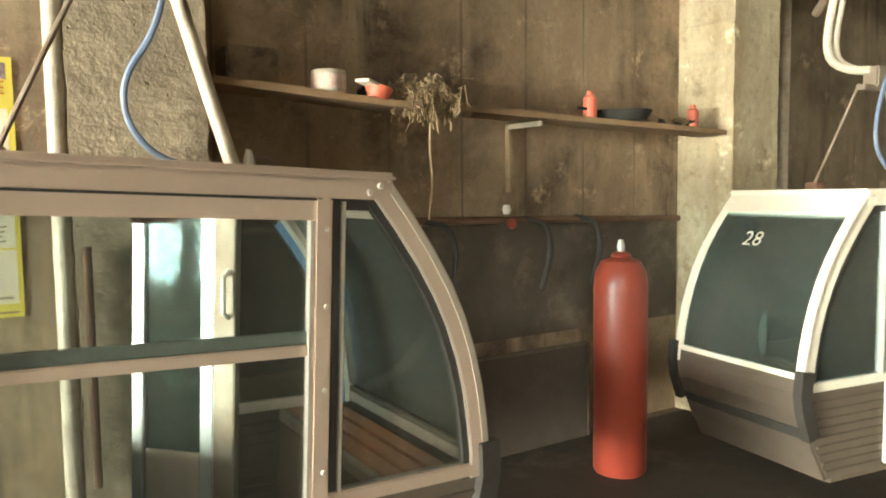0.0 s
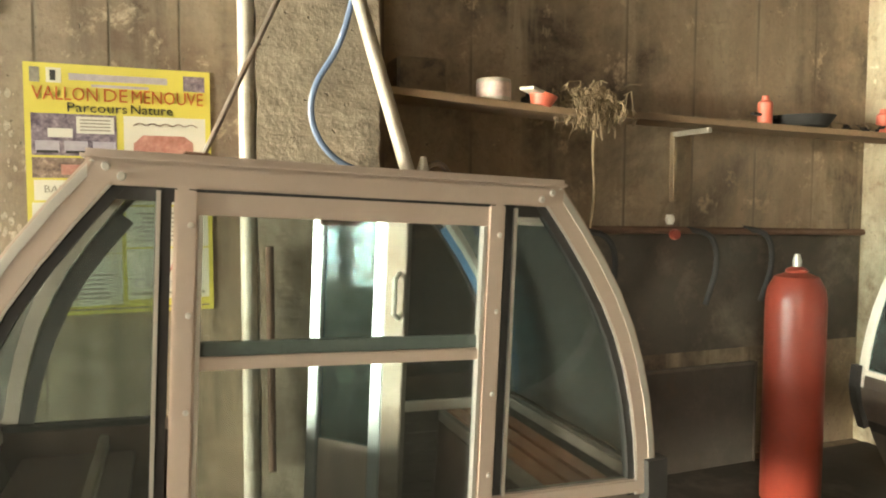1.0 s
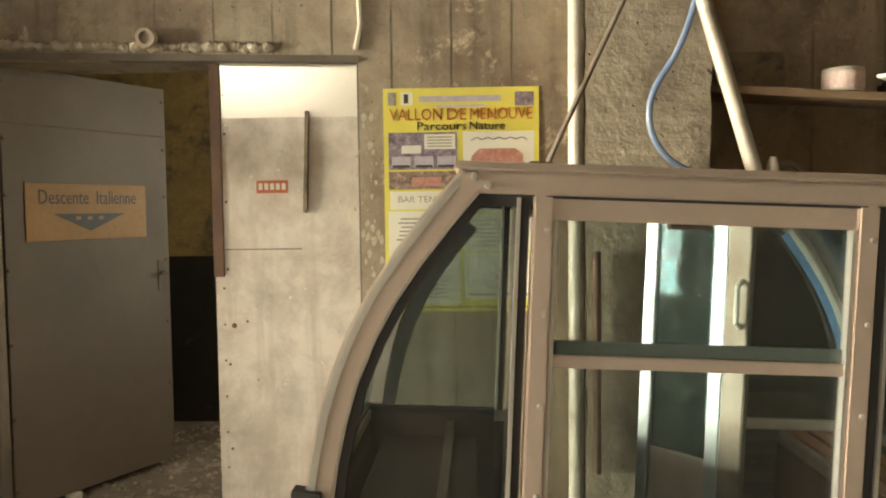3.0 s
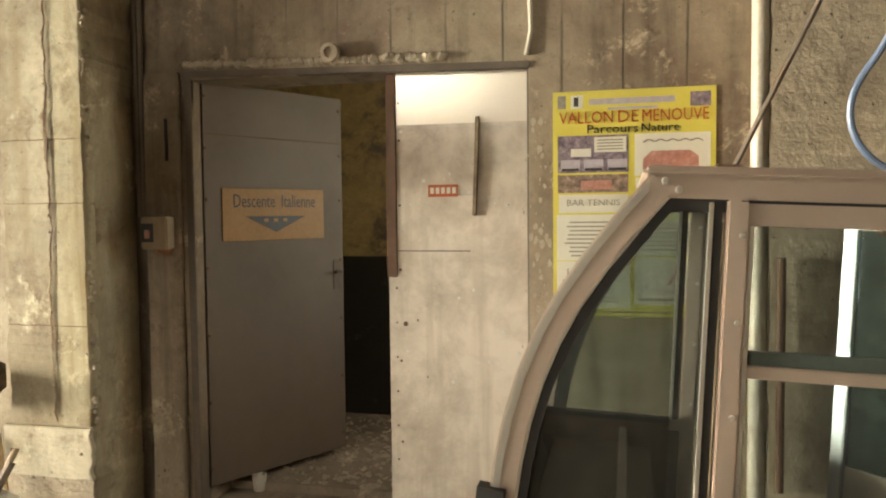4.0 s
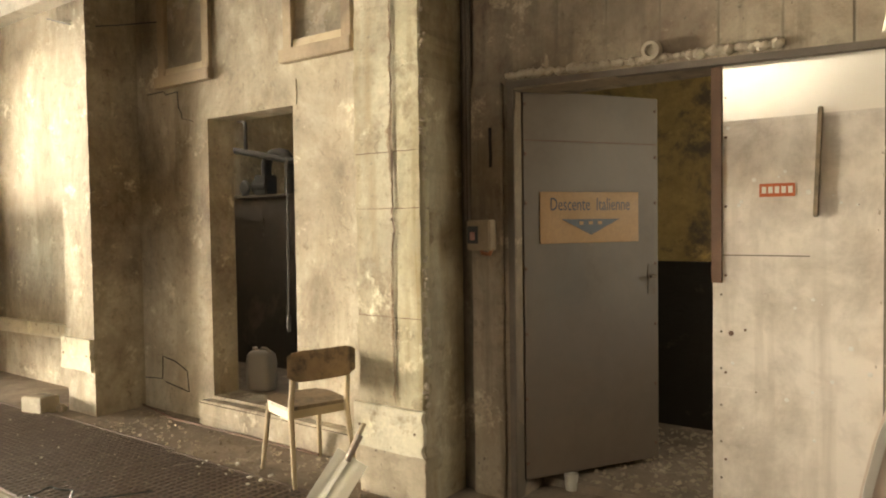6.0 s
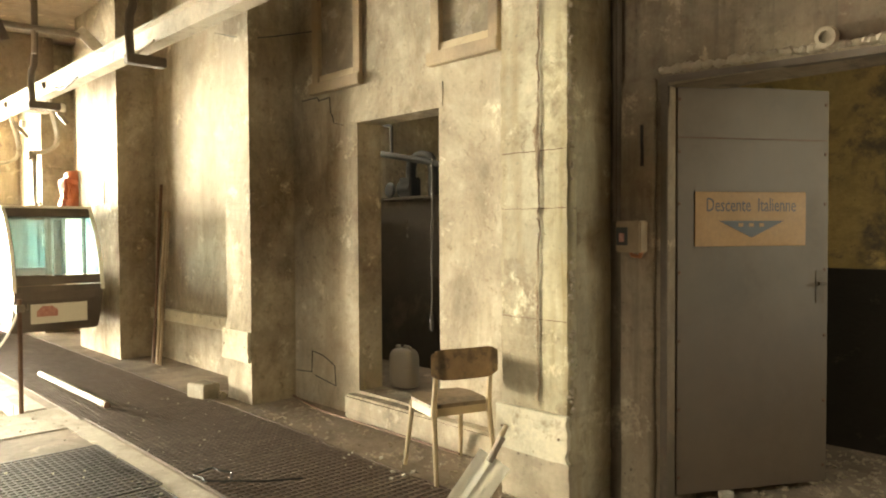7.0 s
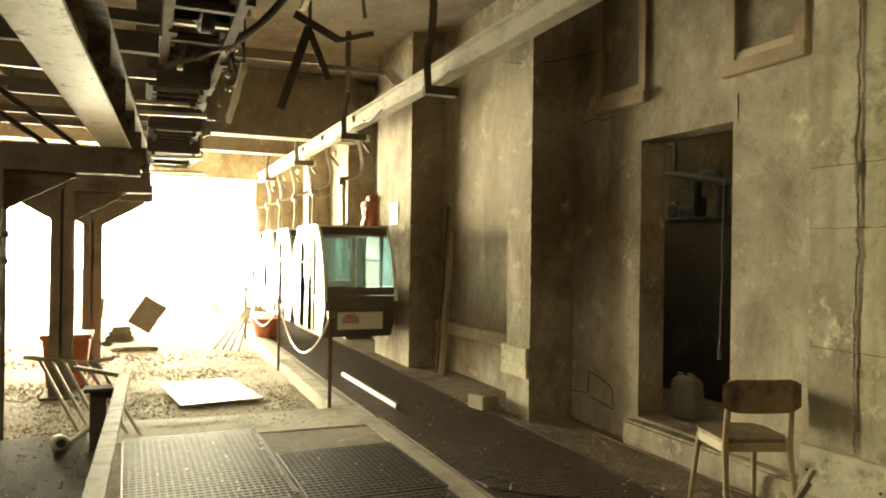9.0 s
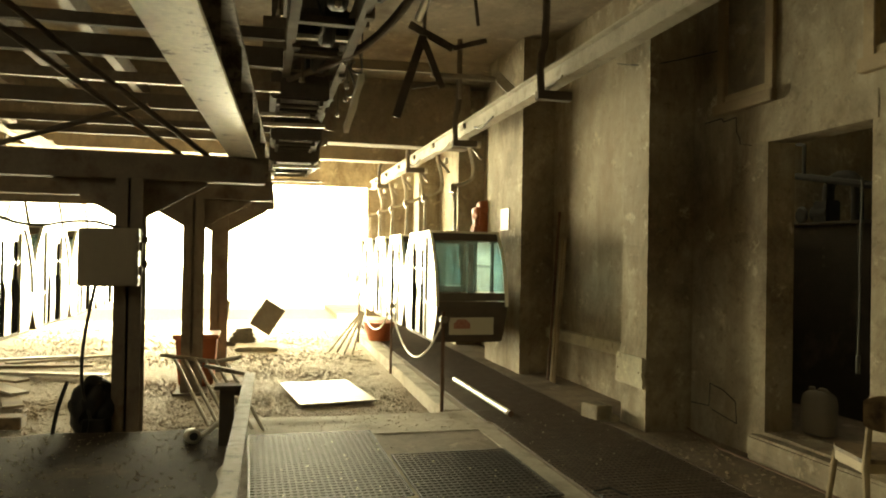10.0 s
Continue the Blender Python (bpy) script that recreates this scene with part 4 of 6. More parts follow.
lettering("notice_heading", "Le Vieux", 0.05, pose(-0.22, -0.006, 0.205), PRINT_GREY, p, width=0.2)
for z0, rows, x0, x1 in ((0.3, 9, -0.34, -0.04), (0.07, 6, -0.34, -0.05), (0.33, 7, 0.04, 0.34), (0.52, 6, 0.05, 0.34)):
    for k in range(rows):
        cut = 0.04 * random.random()
        flat("text_line", x0 + cut, z0 + 0.021 * k, x1 - cut, z0 + 0.008 + 0.021 * k, 0.002, PRINT_GREY)
lettering("notice_heading", "Crevacol", 0.06, pose(0.17, -0.006, 0.115), PRINT_LILAC, p, width=0.26)
part("skier", tube([(0.17, -0.006, 0.16), (0.2, -0.006, 0.2), (0.22, -0.006, 0.25)], 0.006, 6), PRINT_PINK, p)
flat("text_line", 0.03, 0.08, 0.35, 0.092, 0.002, PRINT_GREY)
flat("border_line", -0.37, 0.018, 0.37, 0.026, 0.001, PRINT_BROWN)

# drain pipe beside the poster
bm = tube([(0.254, 3.41, 4.6), (0.25, 3.41, 0.33)], 0.037, 14)
solid("drain_pipe", bm, RAILPAINT, "cream painted drain pipe on the wall", "pipe", smooth=True)
bm = tube([(5.78, 3.8, 4.6), (5.78, 3.8, 0.4)], 0.045, 12)
solid("drain_pipe", bm, RAILPAINT, "cream painted pipe on the dark wall", "pipe", smooth=True)
bm = tube([(0.33, 3.34, 1.5), (0.33, 3.34, 0.5)], 0.018, 10)
solid("conduit", bm, RUST_BROWN, "thin brown pipe on the rough pillar", "pipe", smooth=True)

# ---- gondola cabins ----
H = 1.45
SIDE = [(0.635, H), (0.723, 1.346), (0.806, 1.238), (0.877, 1.132), (0.934, 1.026), (0.982, 0.909), (1.017, 0.793), (1.042, 0.676), (1.058, 0.57), (1.064, 0.485)]
LOW = [(1.064, 0.485), (1.05, 0.39), (0.96, 0.18), (0.87, 0.02)]
DEPTH = 0.44
BEAM_Y, BEAM_TURN = -0.65, 177.55


def mirror(line):
    return [(-x, z) for x, z in line]


def curved_sheet(line, y0, y1, t=0.008):
    """A sheet that follows an (x, z) line, from y0 to y1."""
    bm = sweep(line, t, y1 - y0)
    bmesh.ops.translate(bm, vec=(0, y0, 0), verts=bm.verts)
    return bm


def shifted(bm, y):
    bmesh.ops.translate(bm, vec=(0, y, 0), verts=bm.verts)
    return bm


def inset(line, d):
    """An (x, z) line moved inwards by d."""
    out = []
    for i, (x, z) in enumerate(line):
        a, b = line[max(i - 1, 0)], line[min(i + 1, len(line) - 1)]
        k = math.hypot(b[0] - a[0], b[1] - a[1])
        out.append((x + d * (b[1] - a[1]) / k, z - d * (b[0] - a[0]) / k))
    return out


def softened(bm, r=0.011):
    """Rounds the long edges of a swept bar."""
    sharp = [e for e in bm.edges if len(e.link_faces) == 2 and e.calc_face_angle(0) > 0.7]
    bmesh.ops.bevel(bm, geom=sharp, offset=r, segments=3, affect="EDGES")
    return bm


def cabin(m, label, frame_mat, panel_mat, glazing, end_glazing, group, number="", detail=True, upper=True, reach=1.62, far_door=True):
    c = thing("gondola_cabin", m, label, "gondola cabin", group)
    # roof
    bm = box(-0.655, -DEPTH - 0.01, H - 0.012, 0.655, DEPTH + 0.01, H + 0.02, 0.012)
    part("roof", bm, frame_mat, c)
    for s in (-1, 1):
        y = -DEPTH if s < 0 else DEPTH - 0.045
        # curved posts, fascia, door posts
        for e in (SIDE, mirror(SIDE)):
            q = e if e[0][0] > 0 else e[::-1]
            part("corner_post", shifted(softened(sweep(q, 0.07, 0.045)), y), frame_mat, c, smooth=True)
            if detail and s < 0:
                # added bright strip imitates the highlight along the post's outer edge
                part("post_highlight", shifted(sweep(inset(q, 0.006), 0.02, 0.008), y - 0.003), ALU_BRIGHT, c, smooth=False)
                part("glazing_bead", shifted(sweep(inset(q, 0.068), 0.009, 0.03), y + 0.002), ALU_BRIGHT, c)
            part("window_seal", shifted(sweep(inset(q, 0.076), 0.026, 0.03), y + 0.008), RUBBER, c)
        part("fascia", box(-0.645, y - 0.004, H - 0.062, 0.645, y + 0.045, H - 0.004, 0.006), frame_mat, c)
        part("door_head", box(-0.42, y - 0.001, H - 0.125, 0.42, y + 0.04, H - 0.066, 0.004), frame_mat, c)
        part("head_gap", box(-0.415, y - 0.003, H - 0.07, 0.415, y + 0.01, H - 0.063), RUBBER, c)
        part("top_seal", box(-0.60, y + 0.012, H - 0.095, 0.60, y + 0.035, H - 0.06), RUBBER, c)
        for k in (-1, 1):
            part("door_post", box(k * 0.42 - 0.028, y - 0.008, 0.05, k * 0.42 + 0.028, y + 0.04, H - 0.06, 0.006), frame_mat, c)
            part("post_seal", box(k * 0.468 - 0.012, y + 0.01, 0.51, k * 0.468 + 0.012, y + 0.035, H - 0.07), RUBBER, c)
            if detail:
                part("glazing_bead", box(k * 0.484 - 0.005, y - 0.002, 0.53, k * 0.484 + 0.005, y + 0.03, H - 0.07), ALU_BRIGHT, c)
                part("glazing_bead", box(k * 0.386 - 0.005, y - 0.004, 0.5, k * 0.386 + 0.005, y + 0.03, H - 0.126), ALU_BRIGHT, c)
            part("quarter_sill", box(min(k * 0.44, k * 1.0), y + 0.0, 0.485, max(k * 0.44, k * 1.0), y + 0.045, 0.53, 0.005), frame_mat, c)
            outl = [(0.46, 0.53), (1.015, 0.53)] + [(x - 0.04, z) for x, z in reversed(SIDE) if 0.55 < z < 1.4] + [(0.6, H - 0.075), (0.46, H - 0.075)]
            g = part("quarter_pane", shifted(plate([(k * a, b) for a, b in outl], 0.005), y + 0.02), glazing, c)
            g.visible_shadow = False
            low = [(0.44, 0.48), (1.045, 0.48), (1.03, 0.39), (0.94, 0.18), (0.85, 0.03), (0.44, 0.03)]
            part("lower_panel", shifted(plate([(k * a, b) for a, b in low], 0.012), y + 0.016), panel_mat, c)
            if detail:
                for j in range(9):
                    z = 0.06 + j * 0.045
                    w = 0.85 + 0.19 * min(1, z / 0.42)
                    part("rib", box(min(k * 0.46, k * w), y + 0.006, z, max(k * 0.46, k * w), y + 0.018, z + 0.016, 0.003), panel_mat, c)
                for z in (0.6, 0.84, 1.08, 1.3):
                    part("screw", lathe([(0.008, 0), (0.006, 0.004)], 8, None, pose(k * 0.42 + 0.01, y - 0.008, z, 90)), ALU_BRIGHT, c)
                for x in (0.60, 0.565):
                    part("bolt", lathe([(0.011, 0), (0.008, 0.006)], 8, None, pose(k * x, y - 0.005, H - 0.02 - 0.6 * (0.6 - x), 90)), ALU_BRIGHT, c)
        if s > 0 and not far_door:
            continue
        part("mullion", box(-0.39, y + 0.002, 0.94, 0.39, y + 0.04, 0.973, 0.004), frame_mat, c)
        part("sash_rail", box(-0.39, y + 0.016, 0.973, 0.39, y + 0.03, 1.01, 0.003), SASH, c, "dark grey-green sash edge")
        for z0, z1 in ((0.5, 0.94), (1.01, H - 0.125)):
            g = part("door_pane", box(-0.39, y + 0.02, z0, 0.39, y + 0.025, z1), glazing, c)
            g.visible_shadow = False
        part("door_panel", box(-0.39, y + 0.012, 0.05, 0.39, y + 0.028, 0.52, 0.004), panel_mat, c)
    for k in (1, -1):
        e = [(k * x, z) for x, z in SIDE]
        q = e if k > 0 else e[::-1]
        g = part("end_window", curved_sheet([(x * 0.985, z) for x, z in q if z < H - 0.08 and z > (0.5 if detail else 0.6)], -DEPTH + 0.05, DEPTH - 0.05), end_glazing, c, smooth=True)
        g.visible_shadow = False
        # on hanging cabins the darker PANEL colour paints the end frame's shade
        top = [(k * 0.637, H - 0.002), (k * 0.722, 1.347)]
        part("end_head", curved_sheet(top if k > 0 else top[::-1], -DEPTH + 0.04, DEPTH - 0.04, 0.03), frame_mat if detail else PANEL, c)
        sill = [(k * 1.054, 0.578), (k * 1.058, 0.55)] if far_door and detail else [(k * 1.062, 0.53), (k * 1.064, 0.49)] if detail else [(k * 1.042, 0.66), (k * 1.056, 0.56)]
        part("end_sill", curved_sheet(sill if k > 0 else sill[::-1], -DEPTH + 0.04, DEPTH - 0.04, 0.03), frame_mat if detail else PANEL, c)
        band = [(k * 1.056, 0.55), (k * 1.064, 0.485)]
        part("end_band", curved_sheet(band if k > 0 else band[::-1], -DEPTH + 0.04, DEPTH - 0.04, 0.02), PANEL, c)
        if detail:
            for j in range(6):
                u = (j + 0.5) / 6
                x, z = 1.056 + 0.008 * u, 0.55 - 0.065 * u
                part("band_rib", box(k * x - 0.006, -DEPTH + 0.05, z - 0.003, k * x + 0.006, DEPTH - 0.05, z + 0.003), PANEL, c)
        lowl = [(k * x, z) for x, z in LOW]
        part("end_panel", curved_sheet(lowl if k > 0 else lowl[::-1], -DEPTH + 0.02, DEPTH - 0.02, 0.02), PANEL, c)
        if detail:
            part("bumper", box(k * 1.0 - 0.02, -DEPTH + 0.02, 0.245, k * 1.0 + 0.05, DEPTH - 0.02, 0.32, 0.02), RUBBER, c)
        for s in (-1, 1) if detail else ():
            lowb = [(k * (x + 0.03), z) for x, z in [(1.055, 0.6), (1.066, 0.485), (1.05, 0.39), (1.0, 0.25)]]
            part("corner_guard", shifted(sweep(lowb if k > 0 else lowb[::-1], 0.075, 0.05), s * DEPTH - 0.025), RUBBER, c)
        # slatted bench at this end
        if k < 0 and not far_door:
            part("bench_board", box(-0.98, -DEPTH + 0.06, 0.40, -0.56, DEPTH - 0.06, 0.425, 0.006), SEAT_BROWN, c, "dark brown plywood seat")
        for j in range(5) if far_door else range(2, 5 if k > 0 else 2):
            x = 0.56 + j * 0.085
            part("bench_slat", box(min(k * x, k * (x + 0.072)), -DEPTH + 0.06, 0.47, max(k * x, k * (x + 0.072)), DEPTH - 0.06, 0.492, 0.004), ORANGE_WOOD, c)
        front = 0.53 if far_door else 0.695
        part("bench_rail", box(min(k * front, k * (front + 0.03)), -DEPTH + 0.05, 0.44, max(k * front, k * (front + 0.03)), DEPTH - 0.05, 0.49, 0.004), STEEL_MID, c)
        part("bench_front", box(min(k * front, k * (front + 0.015)), -DEPTH + 0.055, 0.05, max(k * front, k * (front + 0.015)), DEPTH - 0.055, 0.44, 0.003), SEAT_BROWN, c)
    part("cabin_floor", box(-0.83, -DEPTH + 0.02, 0.0, 0.83, DEPTH - 0.02, 0.05, 0.01), STEEL, c)
    # glazed leaf of the far door, pushed half open
    leaf = pose(0.09, 0.82 - DEPTH, 0.0, 0, 0, -46)
    for x0, x1, mt in ((0.0, 0.045, LEAF_ALU), (0.262, 0.312, LEAF_ALU), (0.312, 0.39, STEEL_MID)):
        part("leaf_frame", box(x0, -0.02, 0.1, x1, 0.02, H - 0.1, 0.004, None, leaf), mt, c)
    part("leaf_head", box(0.05, -0.015, H - 0.135, 0.262, 0.015, H - 0.1, 0.003, None, leaf), ALU_WHITE, c)
    part("leaf_panel", box(0.05, -0.015, 0.1, 0.262, 0.015, 0.5, 0.003, None, leaf), ALU, c)
    part("leaf_pane", box(0.05, -0.004, 0.5, 0.262, 0.0, H - 0.135, 0, None, leaf), GLASS_LEAF, c)
    bm = tube([(0.365, -0.02, 0.98), (0.365, -0.055, 1.0), (0.365, -0.055, 1.12), (0.365, -0.02, 1.14)], 0.009)
    bmesh.ops.transform(bm, matrix=leaf, verts=bm.verts)
    part("pull_handle", bm, ALU_WHITE, c)
    part("latch_block", box(-0.08, -DEPTH + 0.035, H - 0.14, 0.03, -DEPTH + 0.07, H - 0.105, 0.003), RUST_BROWN, c)
    if number:
        lettering("cabin_number", number, 0.13, Matrix(((0, 0.56, 0, -0.866), (-1, 0, 0, 0.08), (0, 0.83, 0, 1.17), (0, 0, 0, 1))) @ pose(0, 0, 0, -90), PAPER, c, "white cabin number")
    # hanger
    part("hanger_leg", tube([(-0.36, 0.12, H), (-0.11, 0.02, H + 0.62)], 0.0085, 8), STEEL_MID, c, smooth=True)
    part("hanger_leg", tube([(0.30, -0.05, H), (0.10, 0.0, H + 0.62)], 0.024, 10), RAILPAINT, c, smooth=True)
    part("hanger_plate", box(-0.13, -0.03, H + 0.585, 0.12, 0.03, H + 0.615, 0.004), STEEL_MID, c)
    part("foot_lug", lathe([(0.02, 0), (0.02, 0.05), (0.01, 0.09)], 10, None, pose(0.34, -0.05, H)), RAILPAINT, c)
    part("foot_lug", box(-0.40, 0.05, H, -0.32, 0.13, H + 0.06, 0.004), RUST_BROWN, c)
    part("foot_ring", tube([(0.40 + 0.05 * math.cos(a * 0.5), -0.02, H + 0.02 + 0.055 * math.sin(a * 0.5)) for a in range(7)], 0.01, 6), STEEL_MID, c)
    if upper:
        part("swivel", box(-0.05, -0.05, H + 0.6, 0.05, 0.05, H + 0.72, 0.01), STEEL_MID, c)
        for k in (-0.035, 0.035):
            part("hanger_arm", tube([(k, 0.0, H + 0.7), (k, 0.16, H + 0.72), (k, 0.31, H + 0.82), (k, 0.28, H + 1.1), (k, 0.2, H + 1.35), (k, 0.2, H + reach)], 0.024, 8, None, 2), RAILPAINT, c, smooth=True)
        part("grip", box(-0.12, 0.1, H + 1.5, 0.12, 0.25, H + reach, 0.015), STEEL_MID, c)
        part("grip_lever", bar((0, 0.2, H + 1.35), (0, 0.42, H + 1.1), 0.04, 0.05, 0.008), STEEL_MID, c)
        part("grip_roller", lathe([(0.05, -0.03), (0.055, 0), (0.05, 0.03)], 12, None, pose(0, 0.36, H + 1.3, 90)), ALU_WHITE, c)
    return c


DEPTH = 0.56
NEAR = pose(0.287, 2.545, 0.322, 0, 2.6, 1.8)
near = cabin(NEAR, "champagne-framed gondola cabin with clear glazing and slatted benches", ALU, PANEL, GLASS, GLASS_END, "gondola cabins", detail=True, upper=False, far_door=False)
# the old body is out of square: its back stands a little along, one lower corner is pushed in
for ob in near.children:
    if ob.name.startswith(("hanger", "foot")):
        ob.data.transform(Matrix.Translation((0, -0.12, 0)))
    elif not ob.name.startswith(("leaf", "pull", "latch")):
        for v in ob.data.vertices:
            v.co.x += 0.055 * (v.co.y + DEPTH) / (2 * DEPTH)
            if abs(v.co.x) > 0.6:
                v.co.x += (0.04 if v.co.x < 0 else -0.018) * max(0.0, (H - v.co.z) / 0.9)
part("inner_panel", box(-0.98, DEPTH - 0.075, 0.06, -0.44, DEPTH - 0.055, 0.52, 0.004), SEAT_BROWN, near, "dark brown inner panel")
part("inner_cap", box(-0.98, DEPTH - 0.085, 0.52, -0.44, DEPTH - 0.05, 0.545, 0.004), RUBBER, near)
lean = [(-x + 0.095, z) for x, z in inset(SIDE, 0.07) if z < H - 0.08][::-1]
part("inner_seal", shifted(sweep(lean, 0.05, 0.02), DEPTH - 0.075), RUBBER, near)
part("hose", tube([(0.1, -0.11, H + 0.6), (0.09, 0.0, H + 0.45), (0.0, 0.04, H + 0.3), (0.02, 0.05, H + 0.15), (0.13, 0.02, H + 0.04), (0.31, -0.1, H + 0.02)], 0.011, 8, None, 3), BLUE, near, "blue hose", smooth=True)
# blue strip on the far post paints its reflection of the sky
rim = [(x + 0.055, z) for x, z in inset(SIDE, 0.072) if z < H - 0.07]
part("post_reflection", shifted(sweep(rim, 0.03, 0.004), DEPTH - 0.051), SKY_REFLECTION, near, "pale blue strip painted for the sky reflected in the post")
part("post_edge", shifted(sweep([(x + 0.055, z) for x, z in inset(SIDE, 0.05) if z < H - 0.05], 0.022, 0.004), DEPTH - 0.051), ALU_WHITE, near)
part("hanger_stem", tube([(-0.01, -0.12, H + 0.6), (-0.01, -0.12, H + 0.8), (0.0, 0.13, H + 0.95), (0.0, 0.13, H + 1.62)], 0.03, 10, None, 2), RAILPAINT, near, smooth=True)

DEPTH = 0.44
second = cabin(pose(4.37, 2.33, 0.225, 0, 0, -8.7), "white-framed gondola cabin with teal glazing and ribbed panels", ALU_WHITE, PANEL, GLASS_TEAL, GLASS_TEAL, "gondola cabins", number="28", reach=1.68)
part("hose", tube([(0.02, -0.05, H + 0.66), (-0.12, -0.1, H + 0.45), (-0.16, -0.12, H + 0.25), (-0.02, -0.12, H + 0.1), (0.3, -0.04, H + 0.03)], 0.011, 8, None, 3), BLUE, second, "blue hose", smooth=True)
DEPTH = 0.49
# side glazing in opaque white enamel paints the glare on the panes
first = cabin(pose(-10.72, 2.52, 0.49), "white gondola cabin on the overhead rail, side panes whitened for glare", ALU_WHITE, ALU_WHITE, ALU_WHITE, GLASS_PALE, "gondola cabins", detail=False)
# flat black plates paint the shadowed door gaps and ski slots
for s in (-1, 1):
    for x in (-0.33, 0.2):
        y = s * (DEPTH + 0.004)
        part("door_gap_shade", box(x, min(y, y - s * 0.02), 0.74, x + 0.05, max(y, y - s * 0.02), 1.22), SLOT_SHADE, first)
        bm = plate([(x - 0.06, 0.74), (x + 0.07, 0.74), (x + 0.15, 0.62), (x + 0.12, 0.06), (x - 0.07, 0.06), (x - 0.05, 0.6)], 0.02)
        part("ski_slot_shade", shifted(bm, min(y, y - s * 0.02)), SLOT_SHADE, first)
adv = part("picture_panel", plate([(-0.3, 0.12), (0.3, 0.12), (0.3, 0.38), (-0.3, 0.38)], 0.006, None, pose(1.03, 0.0, 0.0, 0, 0, 90)), PAPER, first, "white picture panel with a red car")
part("picture", plate([(-0.24, 0.2), (-0.02, 0.2), (-0.02, 0.27), (-0.08, 0.32), (-0.18, 0.32), (-0.24, 0.26)], 0.004, None, pose(1.04, 0.0, 0.0, 0, 0, 90)), PRINT_PINK, adv)
for k in range(5):
    copy_thing(first, pose(-12.6 - 1.56 * k, 2.52, 0.49) @ Matrix.Diagonal((0.72, 1, 1, 1)))
for k in range(4):
    copy_thing(first, pose(-10.75 - 2.03 * k, -3.65, 0.49, 0, 0, 180))

# ---- overhead rail for the cabins ----
rail = thing("overhead_rail", pose(0, 0, 0), "worn white overhead rail carrying the cabins", "rail")
part("web", box(-19.6, 2.66, 3.35, 7.5, 2.685, 3.52, 0.003), RAILPAINT, rail)
part("flange", box(-19.6, 2.60, 3.52, 7.5, 2.745, 3.54, 0.003), RAILPAINT, rail)
part("flange", box(-19.6, 2.60, 3.33, 7.5, 2.745, 3.35, 0.003), RAILPAINT, rail)
for x in (-3.9, -7.35, -10.6, -14.0, -17.4):
    part("strap", tube([(x, 2.55, TOP), (x, 2.55, 3.75), (x - 0.03, 2.5, 3.6), (x - 0.03, 2.52, 3.2)], 0.04, 8, None, 1), STEEL, rail, smooth=True)
    part("bracket", box(x - 0.05, 2.46, 3.18, x + 0.05, 2.82, 3.27, 0.008), STEEL, rail)
for k in range(5):
    x = -7.0 - 2.1 * k
    part("cable_loop", tube([(x, 2.58, 3.34), (x - 0.4, 2.55, 3.25), (x - 0.8, 2.58, 3.34)], 0.012, 6, None, 2), CABLE if k % 2 else RAILPAINT, rail, smooth=True)
rail2 = thing("overhead_rail", pose(0, 0, 0), "white overhead rail along the south side", "rail")
part("web", box(-19.6, -3.8, 3.35, -6, -3.75, 3.52, 0.003), RAILPAINT, rail2)
part("flange", box(-19.6, -3.85, 3.33, -6, -3.7, 3.35, 0.003), RAILPAINT, rail2)

# ---- steel portal frames and the big beam ----
for x, y, reach in ((-7.89, -1.32, -0.12), (-10.2, -0.95, 0.0), (-12.0, -0.73, 0.05)):
    f = thing("steel_portal", pose(x, y, -0.14), "dark riveted steel column with a crossbeam", "steel column", "steel columns")
    w = 0.13
    part("flange", box(-w, -0.12, 0.0, -w + 0.02, 0.12, 2.42, 0.002), COLUMN, f)
    part("flange", box(w - 0.02, -0.12, 0.0, w, 0.12, 2.42, 0.002), COLUMN, f)
    part("web", box(-w, -0.012, 0.0, w, 0.012, 2.42), COLUMN, f)
    part("base_plate", box(-0.2, -0.2, 0.0, 0.2, 0.2, 0.03, 0.004), COLUMN, f)
    part("crossbeam", box(-0.11, -3.6, 2.42, 0.11, reach - y, 2.66, 0.006), COLUMN, f)
    for s in (-1, 1):
        part("gusset", plate([(0, 0), (s * 0.55, 0.32), (s * 0.55, 0.36), (0, 0.36)], 0.03, None, pose(0.015, s * 0.12, 2.07, 0, 0, 90)), COLUMN, f)
big = thing("steel_beam", pose(-0.5, BEAM_Y, 2.53, 0, 0, BEAM_TURN), "long steel beam with flaking pale paint underneath", "steel beam")
part("lower_flange", rough_up(box(0, -0.125, 0.0, 13.5, 0.125, 0.03, 0.003), 0.003, 5, 0), BEAMPAINT, big)
part("web", box(0, -0.012, 0.03, 13.5, 0.012, 0.42), WORN_RAIL, big)
part("upper_flange", box(0, -0.15, 0.42, 13.5, 0.15, 0.45, 0.003), WORN_RAIL, big)
for k in range(9):
    part("stiffener", box(0.8 + 1.4 * k, -0.14, 0.03, 0.812 + 1.4 * k, 0.14, 0.42), WORN_RAIL, big)

# eaves-side machinery under the ceiling: tyre conveyor frame
cv = thing("tyre_conveyor", pose(0, 0, 0), "dark steel conveyor frame with drive tyres under the ceiling", "conveyor")
for y in (0.1, 0.62):
    part("side_channel", bar((-3.0, y - 0.05, 3.55), (-15.5, y, 3.55), 0.08, 0.24, 0.004), STEEL, cv)
    part("upper_channel", bar((-3.0, y - 0.05, 4.1), (-15.5, y, 4.1), 0.06, 0.14, 0.004), STEEL, cv)
